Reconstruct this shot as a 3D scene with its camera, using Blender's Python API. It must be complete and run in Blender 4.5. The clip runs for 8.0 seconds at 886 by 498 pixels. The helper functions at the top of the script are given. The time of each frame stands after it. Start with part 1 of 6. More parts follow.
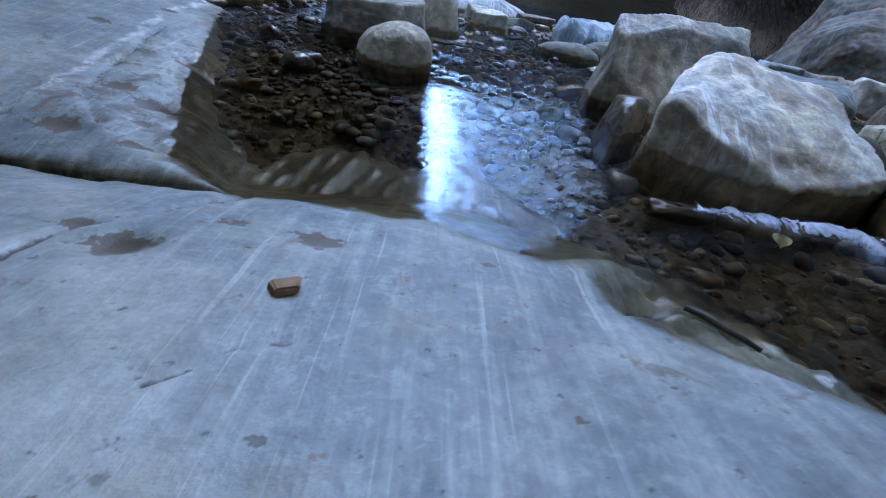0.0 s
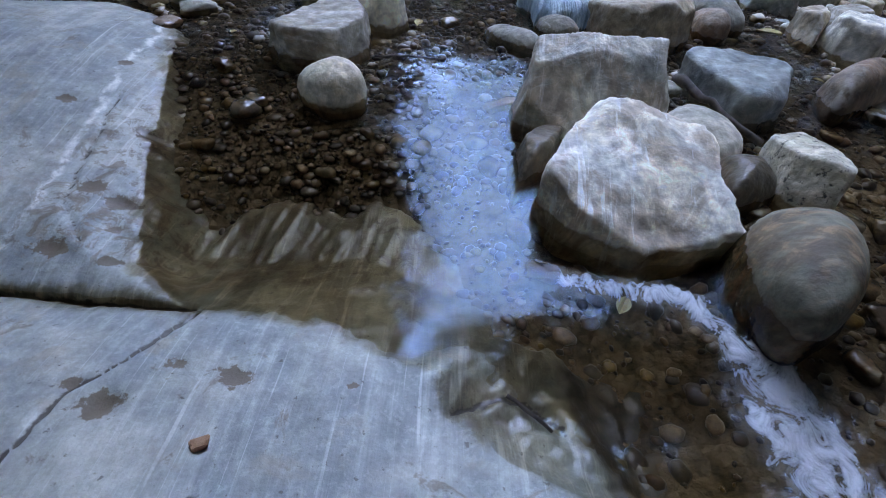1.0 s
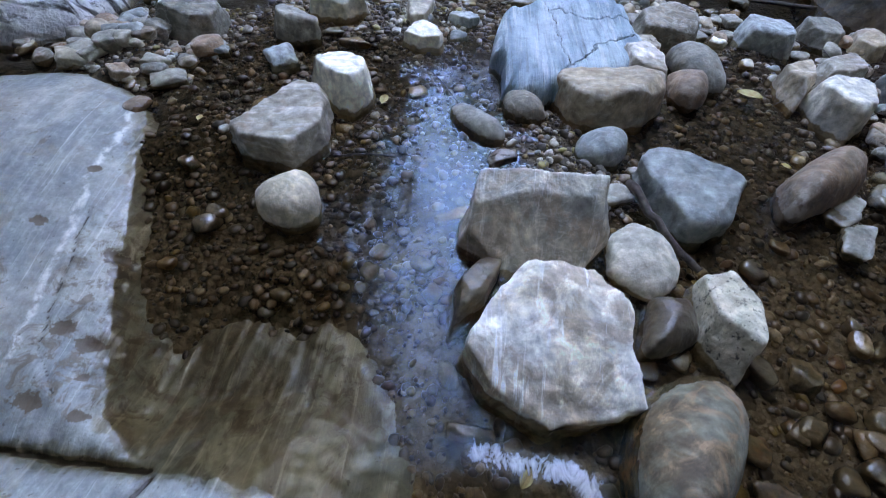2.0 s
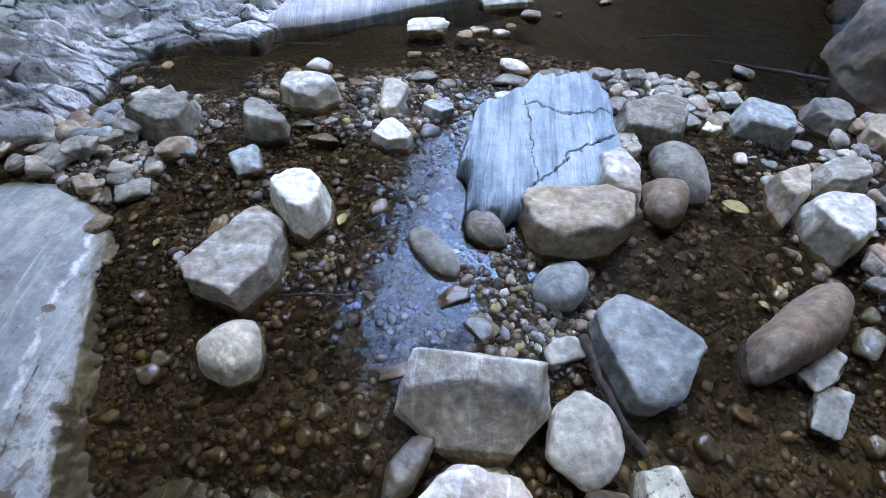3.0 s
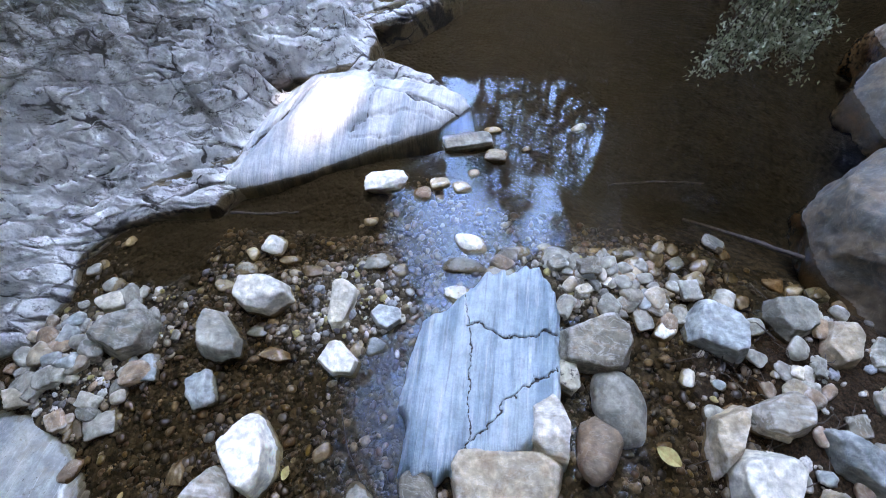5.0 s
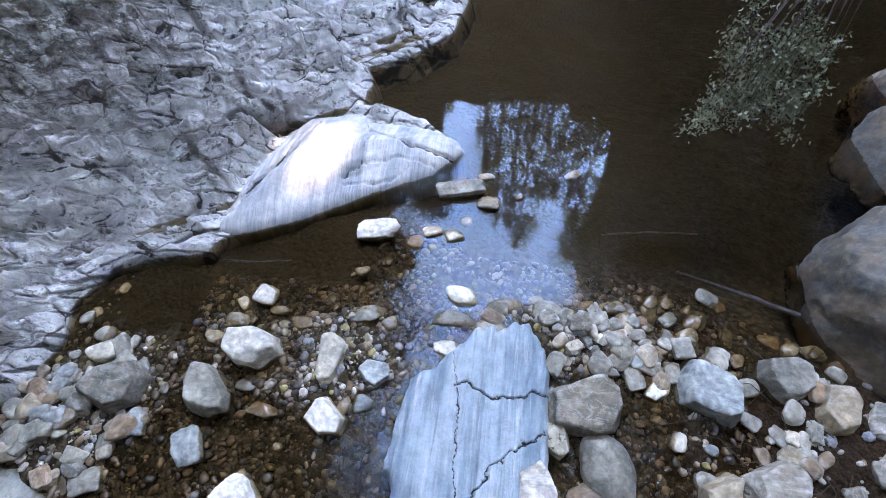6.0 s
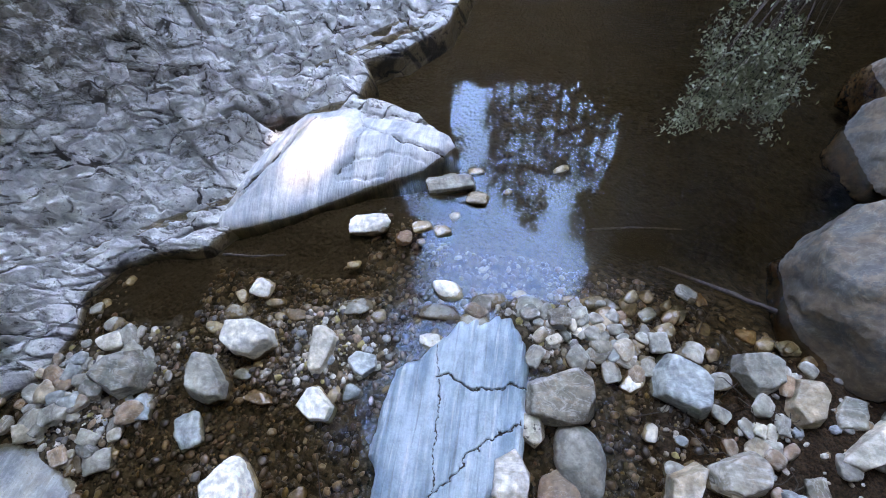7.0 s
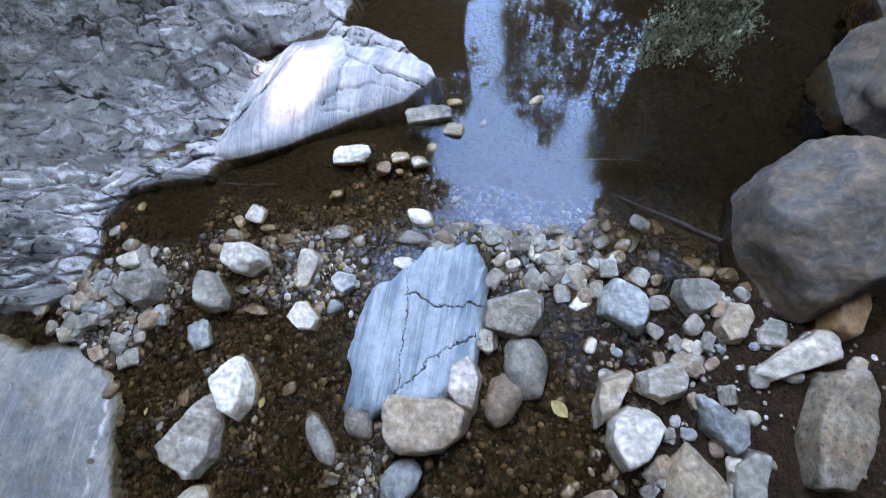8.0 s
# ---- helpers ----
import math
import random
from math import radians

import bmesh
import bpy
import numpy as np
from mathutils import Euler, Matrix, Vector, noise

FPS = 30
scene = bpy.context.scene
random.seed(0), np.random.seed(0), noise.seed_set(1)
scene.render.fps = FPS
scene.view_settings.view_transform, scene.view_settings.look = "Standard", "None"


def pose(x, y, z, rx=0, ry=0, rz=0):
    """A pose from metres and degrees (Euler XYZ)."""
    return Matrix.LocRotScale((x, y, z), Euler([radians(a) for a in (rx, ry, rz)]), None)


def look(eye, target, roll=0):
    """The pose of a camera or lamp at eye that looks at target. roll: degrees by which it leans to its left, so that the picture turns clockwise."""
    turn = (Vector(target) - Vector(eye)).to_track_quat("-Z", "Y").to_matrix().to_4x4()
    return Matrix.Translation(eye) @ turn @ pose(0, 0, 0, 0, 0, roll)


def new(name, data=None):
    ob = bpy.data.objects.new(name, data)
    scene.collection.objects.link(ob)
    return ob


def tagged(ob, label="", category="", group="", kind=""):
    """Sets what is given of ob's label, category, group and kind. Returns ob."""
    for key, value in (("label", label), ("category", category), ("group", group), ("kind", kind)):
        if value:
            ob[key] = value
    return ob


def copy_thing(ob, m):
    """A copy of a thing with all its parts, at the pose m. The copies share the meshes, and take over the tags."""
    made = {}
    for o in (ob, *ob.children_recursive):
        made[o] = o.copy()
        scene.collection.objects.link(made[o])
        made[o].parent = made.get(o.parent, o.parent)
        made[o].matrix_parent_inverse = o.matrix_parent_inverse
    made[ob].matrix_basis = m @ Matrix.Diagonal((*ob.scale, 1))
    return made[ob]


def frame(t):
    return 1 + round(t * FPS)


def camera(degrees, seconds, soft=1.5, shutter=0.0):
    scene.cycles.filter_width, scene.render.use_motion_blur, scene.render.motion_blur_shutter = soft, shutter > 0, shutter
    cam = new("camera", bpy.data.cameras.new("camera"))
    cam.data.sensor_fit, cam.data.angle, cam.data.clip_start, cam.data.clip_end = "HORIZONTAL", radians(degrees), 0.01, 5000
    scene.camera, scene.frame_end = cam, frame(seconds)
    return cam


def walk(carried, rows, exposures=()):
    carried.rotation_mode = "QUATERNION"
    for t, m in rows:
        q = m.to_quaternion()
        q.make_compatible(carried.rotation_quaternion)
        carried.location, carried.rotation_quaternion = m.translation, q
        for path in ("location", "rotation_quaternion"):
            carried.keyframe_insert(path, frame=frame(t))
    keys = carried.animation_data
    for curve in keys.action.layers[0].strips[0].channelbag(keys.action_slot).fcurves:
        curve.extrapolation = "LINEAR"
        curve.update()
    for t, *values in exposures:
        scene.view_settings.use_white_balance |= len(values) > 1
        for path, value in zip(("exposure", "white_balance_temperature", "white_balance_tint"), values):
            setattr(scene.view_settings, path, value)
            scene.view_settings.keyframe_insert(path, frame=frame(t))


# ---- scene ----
# ---- camera ----
cam = camera(87.4, 8.0, soft=1.0, shutter=0.15)
PATH = [
    (0.0, -0.112, -0.017, 0.245, 59.32, -9.83, 1.23),
    (0.5, 0.096, 0.010, 0.560, 52.06, -6.93, 1.77),
    (1.0, 0.193, 0.072, 0.861, 46.76, -3.96, 1.92),
    (1.5, 0.304, 0.224, 1.147, 42.88, -2.58, 2.66),
    (2.0, 0.438, 0.557, 1.481, 39.90, -2.90, 3.80),
    (2.2, 0.500, 0.701, 1.591, 39.88, -1.90, 4.32),
    (3.3, 0.779, 1.473, 2.072, 36.45, -0.44, 6.93),
    (3.5, 0.768, 1.627, 2.179, 35.64, 0.29, 6.69),
    (4.0, 0.834, 2.065, 2.503, 32.07, 1.79, 6.53),
    (4.5, 0.934, 2.468, 2.795, 31.02, 2.26, 6.56),
    (4.7, 1.034, 2.641, 2.884, 29.07, 2.88, 6.92),
    (5.8, 1.187, 3.078, 3.110, 31.83, 2.50, 8.08),
    (6.0, 1.218, 3.109, 3.115, 31.29, 3.35, 8.23),
    (6.5, 1.334, 3.146, 3.159, 30.42, 4.43, 8.64),
    (7.0, 1.427, 3.199, 3.272, 28.63, 4.86, 9.06),
    (7.5, 1.565, 3.310, 3.542, 27.62, 5.50, 9.13),
    (8.0, 1.870, 3.233, 3.564, 18.49, 7.32, 10.55),
]
EXPOSURE, KELVIN, TINT = 6.88, 10300, 29
walk(cam, [(t, pose(x, y, z, rx, ry, rz)) for t, x, y, z, rx, ry, rz in PATH], [(0.0, EXPOSURE - 0.3, KELVIN - 2000, TINT - 6), (0.5, EXPOSURE - 0.4, KELVIN - 1300, TINT - 2), (1.0, EXPOSURE - 0.2, KELVIN - 600, TINT), (2.0, EXPOSURE - 0.05, KELVIN - 500, TINT), (3.5, EXPOSURE + 0.2, KELVIN - 100, TINT), (4.5, EXPOSURE + 0.15, KELVIN, TINT), (6.0, EXPOSURE, KELVIN + 400, TINT + 1), (8.0, EXPOSURE - 0.05, KELVIN + 300, TINT)])

# ---- sky and sun ----
SUN_EL, SUN_AZ = 35.0, 98.0     # degrees: height, and compass turn from +y towards +x
world = bpy.data.worlds.new("world")
scene.world = world
world.use_nodes = True
wn = world.node_tree
sky = wn.nodes.new("ShaderNodeTexSky")
sky.sky_type = "NISHITA"
sky.sun_disc = False
sky.air_density, sky.dust_density, sky.ozone_density = 1.0, 0.0, 4.2
sky.sun_elevation = radians(SUN_EL)
sky.sun_rotation = radians(SUN_AZ)
wn.links.new(sky.outputs[0], wn.nodes["Background"].inputs[0])
wn.nodes["Background"].inputs[1].default_value = 0.15

sun = new("sun", bpy.data.lights.new("sun", "SUN"))
sun.data.energy, sun.data.angle, sun.data.color = 0.10, radians(1.6), (0.95, 0.98, 1.0)
sun_from = Vector((math.sin(radians(SUN_AZ)) * math.cos(radians(SUN_EL)), math.cos(radians(SUN_AZ)) * math.cos(radians(SUN_EL)), math.sin(radians(SUN_EL))))
sun.matrix_world = look(sun_from * 30, (0, 0, 0))

# ---- materials ----
# warm cast put into all rock colours, in place of warm bounced light
WARM_CAST = (1.0, 0.94, 0.83)


def nodes_of(name):
    m = bpy.data.materials.new(name)
    m.use_nodes = True
    return m, m.node_tree.nodes, m.node_tree.links, m.node_tree.nodes["Principled BSDF"]


def val(n, links, op, a, b=None, c=None, clamp=False):
    q = n.new("ShaderNodeMath")
    q.operation, q.use_clamp = op, clamp
    for i, v in enumerate((a, b, c)):
        if v is None:
            continue
        if isinstance(v, (int, float)):
            q.inputs[i].default_value = v
        else:
            links.new(v, q.inputs[i])
    return q.outputs[0]


def mixc(n, links, fac, a, b, blend="MIX"):
    q = n.new("ShaderNodeMix")
    q.data_type, q.blend_type = "RGBA", blend
    for i, v in ((0, fac), (6, a), (7, b)):
        if isinstance(v, (int, float)):
            q.inputs[i].default_value = v
        elif isinstance(v, tuple):
            q.inputs[i].default_value = (*v, 1)
        else:
            links.new(v, q.inputs[i])
    return q.outputs[2]


def noise_tex(n, links, co, scale, detail=4.0, rough=0.55, distort=0.0):
    q = n.new("ShaderNodeTexNoise")
    q.inputs["Scale"].default_value, q.inputs["Detail"].default_value = scale, detail
    q.inputs["Roughness"].default_value, q.inputs["Distortion"].default_value = rough, distort
    links.new(co, q.inputs["Vector"])
    return q.outputs[0]


def span(n, links, v, lo, hi, a=0.0, b=1.0, smooth=True):
    q = n.new("ShaderNodeMapRange")
    q.interpolation_type = "SMOOTHSTEP" if smooth else "LINEAR"
    links.new(v, q.inputs[0])
    for i, k in enumerate((lo, hi, a, b)):
        q.inputs[1 + i].default_value = k
    return q.outputs[0]


def scaled(n, links, co, sx, sy, sz, rz=0.0):
    q = n.new("ShaderNodeMapping")
    q.inputs["Scale"].default_value, q.inputs["Rotation"].default_value = (sx, sy, sz), (0, 0, radians(rz))
    links.new(co, q.inputs[0])
    return q.outputs[0]


def bump(n, links, height, strength, dist, normal=None):
    q = n.new("ShaderNodeBump")
    q.inputs["Strength"].default_value, q.inputs["Distance"].default_value = strength, dist
    links.new(height, q.inputs["Height"])
    if normal:
        links.new(normal, q.inputs["Normal"])
    return q.outputs[0]


def wet_of(n, links, co_noise, rise=0.03):
    """1 below the wet line, which lies a little above the stream's level, 0 on dry stone."""
    g = n.new("ShaderNodeNewGeometry")
    s = n.new("ShaderNodeSeparateXYZ")
    links.new(g.outputs["Position"], s.inputs[0])
    side = val(n, links, "MAXIMUM", val(n, links, "MINIMUM", s.outputs[0], 1.2), -1.2)
    low = val(n, links, "MULTIPLY_ADD", side, 0.07, -0.215)
    off = val(n, links, "SUBTRACT", s.outputs[0], 0.7)
    crown = val(n, links, "MINIMUM", val(n, links, "MULTIPLY", off, off), 4.0)
    high = val(n, links, "MULTIPLY_ADD", crown, -0.018, -0.03)
    k = span(n, links, s.outputs[1], 0.9, 2.7)
    level = val(n, links, "ADD", low, val(n, links, "MULTIPLY", k, val(n, links, "SUBTRACT", high, low)))
    k = span(n, links, s.outputs[1], 4.2, 4.8)
    level = val(n, links, "ADD", level, val(n, links, "MULTIPLY", k, val(n, links, "SUBTRACT", -0.05, level)))
    above = val(n, links, "SUBTRACT", s.outputs[2], level)
    wob = val(n, links, "MULTIPLY_ADD", co_noise, 0.05, rise - 0.025)
    d = val(n, links, "SUBTRACT", above, wob)
    return span(n, links, d, -0.006, 0.008, 1.0, 0.0)


def stone_material(name, c1, c2, vein=0.0, band=0.0, speck=0.0, rough=0.72, warm=0.25, wet=True, always=0.0, rise=0.03, scratch=0.0, grain=0.62, rusty=8.0):
    m, n, l, p = nodes_of(name)
    c1, c2 = [(c[0] * 1.05, c[1], c[2] * 0.88) for c in (c1, c2)]
    co = n.new("ShaderNodeTexCoord").outputs["Object"]
    info = n.new("ShaderNodeObjectInfo")
    shift = n.new("ShaderNodeVectorMath")
    shift.operation = "ADD"
    rnd3 = n.new("ShaderNodeCombineXYZ")
    r10 = val(n, l, "MULTIPLY", info.outputs["Random"], 37.0)
    for i in range(3):
        l.new(r10, rnd3.inputs[i])
    l.new(co, shift.inputs[0])
    l.new(rnd3.outputs[0], shift.inputs[1])
    v = shift.outputs[0]
    big = noise_tex(n, l, v, 5.0, 5.0, 0.6, 0.6)
    mid = noise_tex(n, l, v, 22.0, 4.0, 0.52)
    fine = noise_tex(n, l, v, 140.0, 3.0, 0.7)
    col = mixc(n, l, span(n, l, big, 0.40, 0.60), c1, c2)
    if band:
        w = noise_tex(n, l, scaled(n, l, v, 1.5, 11.0, 13.0, 12), 1.0, 5.0, 0.6, 0.5)
        col = mixc(n, l, val(n, l, "MULTIPLY", span(n, l, w, 0.48, 0.62), band), col, (0.62, 0.60, 0.57))
        col = mixc(n, l, val(n, l, "MULTIPLY", span(n, l, w, 0.32, 0.42, 1.0, 0.0), 0.6 * band), col, (0.12, 0.11, 0.10))
    if vein:
        nv = noise_tex(n, l, scaled(n, l, v, 1.0, 2.2, 1.5, 30), 7.0, 3.0, 0.5, 1.2)
        line = val(n, l, "ABSOLUTE", val(n, l, "SUBTRACT", nv, 0.5))
        col = mixc(n, l, val(n, l, "MULTIPLY", span(n, l, line, 0.004, 0.03, 1.0, 0.0), vein), col, (0.8, 0.79, 0.77))
    if warm:
        rust = noise_tex(n, l, v, rusty, 6.0, 0.7, 0.9)
        col = mixc(n, l, val(n, l, "MULTIPLY", span(n, l, rust, 0.49 if rusty > 5 else 0.46, 0.63 if rusty > 5 else 0.56), warm), col, (0.36, 0.22, 0.13))
    if scratch:
        lines = noise_tex(n, l, scaled(n, l, v, 34.0, 3.5, 3.5, -12), 1.0, 4.0, 0.65, 0.3)
        col = mixc(n, l, val(n, l, "MULTIPLY", span(n, l, lines, 0.55, 0.66), scratch), col, (0.86, 0.87, 0.89))
    if speck:
        dark = noise_tex(n, l, v, 32.0, 4.0, 0.75)
        col = mixc(n, l, val(n, l, "MULTIPLY", span(n, l, dark, 0.56, 0.64), speck), col, (0.05, 0.05, 0.045))
    tone = span(n, l, mid, 0.30, 0.70, 1 - 0.55 * grain, 1 + 0.4 * grain, False)
    tone = val(n, l, "MULTIPLY", tone, span(n, l, fine, 0.28, 0.72, 1 - 0.14 * grain, 1 + 0.14 * grain, False))
    worn = noise_tex(n, l, v, 10.0, 7.0, 0.62, 1.0)
    tone = val(n, l, "MULTIPLY", tone, span(n, l, worn, 0.38, 0.62, 0.80, 1.14))
    tone = val(n, l, "MULTIPLY", tone, val(n, l, "MULTIPLY_ADD", info.outputs["Random"], 0.5, 0.75))
    g = n.new("ShaderNodeCombineColor")
    for i in range(3):
        l.new(tone, g.inputs[i])
    col = mixc(n, l, 1.0, col, g.outputs[0], "MULTIPLY")
    edge = n.new("ShaderNodeNewGeometry").outputs["Pointiness"]
    col = mixc(n, l, val(n, l, "MULTIPLY", span(n, l, edge, 0.52, 0.60), val(n, l, "MULTIPLY", span(n, l, mid, 0.35, 0.6), 0.55)), col, (0.74, 0.73, 0.71))
    if wet:
        k = wet_of(n, l, mid, rise)
        if always:
            k = val(n, l, "MAXIMUM", k, always)
        col = mixc(n, l, k, col, mixc(n, l, 1.0, col, (0.46, 0.36, 0.25), "MULTIPLY"))
        l.new(span(n, l, k, 0.0, 1.0, rough, 0.22, False), p.inputs["Roughness"])
    else:
        p.inputs["Roughness"].default_value = rough
    l.new(mixc(n, l, 1.0, col, WARM_CAST, "MULTIPLY"), p.inputs["Base Color"])
    h = val(n, l, "ADD", val(n, l, "MULTIPLY", mid, 1.0), val(n, l, "MULTIPLY", fine, 0.08))
    l.new(bump(n, l, h, 1.0, 0.014 * grain), p.inputs["Normal"])
    return m


STONE = {
    "egg": stone_material("cream_cobble", (0.62, 0.57, 0.50), (0.50, 0.46, 0.41), vein=0.2, warm=0.2),
    "pale": stone_material("pale_grey_stone", (0.55, 0.535, 0.51), (0.38, 0.38, 0.37), vein=0.12, warm=0.25),
    "white": stone_material("white_marble_stone", (0.92, 0.92, 0.91), (0.76, 0.79, 0.82), vein=0.3, warm=0.06),
    "grey": stone_material("grey_schist_stone", (0.36, 0.365, 0.355), (0.21, 0.22, 0.22), vein=0.12, warm=0.2),
    "blue": stone_material("blue_grey_stone", (0.36, 0.43, 0.49), (0.20, 0.255, 0.305), vein=0.15, warm=0.15),
    "dark": stone_material("dark_grey_stone", (0.23, 0.22, 0.205), (0.15, 0.14, 0.125), vein=0.2, warm=0.4),
    "slate": stone_material("dark_slate_stone", (0.14, 0.155, 0.155), (0.21, 0.215, 0.205), band=0.3, vein=0.2, warm=0.25),
    "tan": stone_material("tan_stone", (0.49, 0.41, 0.33), (0.31, 0.265, 0.22), vein=0.15, band=0.2, warm=0.5),
    "orange": stone_material("orange_brown_stone", (0.42, 0.24, 0.13), (0.34, 0.21, 0.12), warm=0.6),
    "red": stone_material("red_brown_stone", (0.31, 0.21, 0.16), (0.25, 0.19, 0.155), vein=0.15, warm=0.45),
    "brown": stone_material("brown_wet_stone", (0.20, 0.21, 0.185), (0.12, 0.09, 0.06), warm=0.8, rise=0.12),
    "band": stone_material("banded_stone", (0.40, 0.39, 0.38), (0.30, 0.28, 0.26), band=0.95, vein=0.12, warm=0.4),
    "marble": stone_material("speckled_marble", (0.66, 0.65, 0.60), (0.52, 0.51, 0.46), speck=0.9, warm=0.3),
    "mottle": stone_material("mottled_brown_stone", (0.27, 0.24, 0.21), (0.17, 0.145, 0.12), speck=0.85, warm=0.5),
    "flat": stone_material("rust_streaked_schist", (0.50, 0.51, 0.50), (0.30, 0.33, 0.36), vein=0.3, warm=0.4, scratch=0.35, rusty=4.5),
    "wet": stone_material("wet_dark_stone", (0.22, 0.21, 0.19), (0.15, 0.14, 0.13), warm=0.4, always=0.6),
    "boulder": stone_material("quartz_streaked_boulder", (0.86, 0.83, 0.80), (0.66, 0.70, 0.76), band=0.35, vein=0.9, warm=0.55, rise=0.07, scratch=1.0, grain=0.5, rusty=4.0),
}


def bed_material():
    m, n, l, p = nodes_of("stream_bed")
    co = n.new("ShaderNodeNewGeometry").outputs["Position"]
    big = noise_tex(n, l, co, 2.2, 5.0, 0.6)
    mid = noise_tex(n, l, co, 14.0, 6.0, 0.7)
    fine = noise_tex(n, l, co, 70.0, 4.0, 0.7)
    col = mixc(n, l, span(n, l, mid, 0.35, 0.7), (0.014, 0.011, 0.007), (0.085, 0.062, 0.038))
    col = mixc(n, l, val(n, l, "MULTIPLY", span(n, l, big, 0.5, 0.72), 0.6), col, (0.045, 0.038, 0.02))
    cells = n.new("ShaderNodeTexVoronoi")
    cells.inputs["Scale"].default_value = 26.0
    l.new(co, cells.inputs["Vector"])
    apart = n.new("ShaderNodeSeparateColor")
    l.new(cells.outputs["Color"], apart.inputs[0])
    col = mixc(n, l, val(n, l, "MULTIPLY", span(n, l, apart.outputs[0], 0.45, 1.0), 0.6), col, (0.14, 0.108, 0.072))
    sep = n.new("ShaderNodeSeparateXYZ")
    l.new(co, sep.inputs[0])
    litter = val(n, l, "MULTIPLY", span(n, l, sep.outputs[0], 2.2, 2.7), span(n, l, sep.outputs[2], -0.2, -0.1))
    col = mixc(n, l, val(n, l, "MULTIPLY", litter, 0.85), col, mixc(n, l, span(n, l, fine, 0.4, 0.65), (0.014, 0.009, 0.006), (0.06, 0.033, 0.02)))
    basin = val(n, l, "MULTIPLY", span(n, l, sep.outputs[1], 2.3, 1.7), span(n, l, mid, 0.35, 0.6, 0.35, 0.95))
    col = mixc(n, l, basin, col, (0.165, 0.125, 0.082))
    still = val(n, l, "MULTIPLY", span(n, l, sep.outputs[1], 4.45, 4.75), span(n, l, sep.outputs[0], 0.0, 0.35, 1.0, 0.0))
    puddle = val(n, l, "MULTIPLY", val(n, l, "MULTIPLY", span(n, l, sep.outputs[0], -2.1, -1.9), span(n, l, sep.outputs[0], -1.2, -0.95, 1.0, 0.0)), span(n, l, val(n, l, "MULTIPLY_ADD", big, 0.5, sep.outputs[1]), 4.2, 4.35))
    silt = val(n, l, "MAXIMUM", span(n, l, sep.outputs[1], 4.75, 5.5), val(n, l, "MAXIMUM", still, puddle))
    # brown silt; the darkening to the right is painted for the pool's dark depth
    mud_painted_deep = mixc(n, l, span(n, l, sep.outputs[0], 1.6, 3.2), (0.046, 0.035, 0.022), (0.016, 0.012, 0.006))
    col = mixc(n, l, val(n, l, "MULTIPLY", silt, 0.92), col, mud_painted_deep)
    l.new(mixc(n, l, 1.0, col, WARM_CAST, "MULTIPLY"), p.inputs["Base Color"])
    p.inputs["Roughness"].default_value = 0.6
    p.inputs["Specular IOR Level"].default_value = 0.06
    h = val(n, l, "ADD", mid, val(n, l, "MULTIPLY", fine, 0.4))
    h = val(n, l, "SUBTRACT", h, val(n, l, "MULTIPLY", cells.outputs["Distance"], 0.8))
    l.new(bump(n, l, h, 0.8, 0.03), p.inputs["Normal"])
    return m


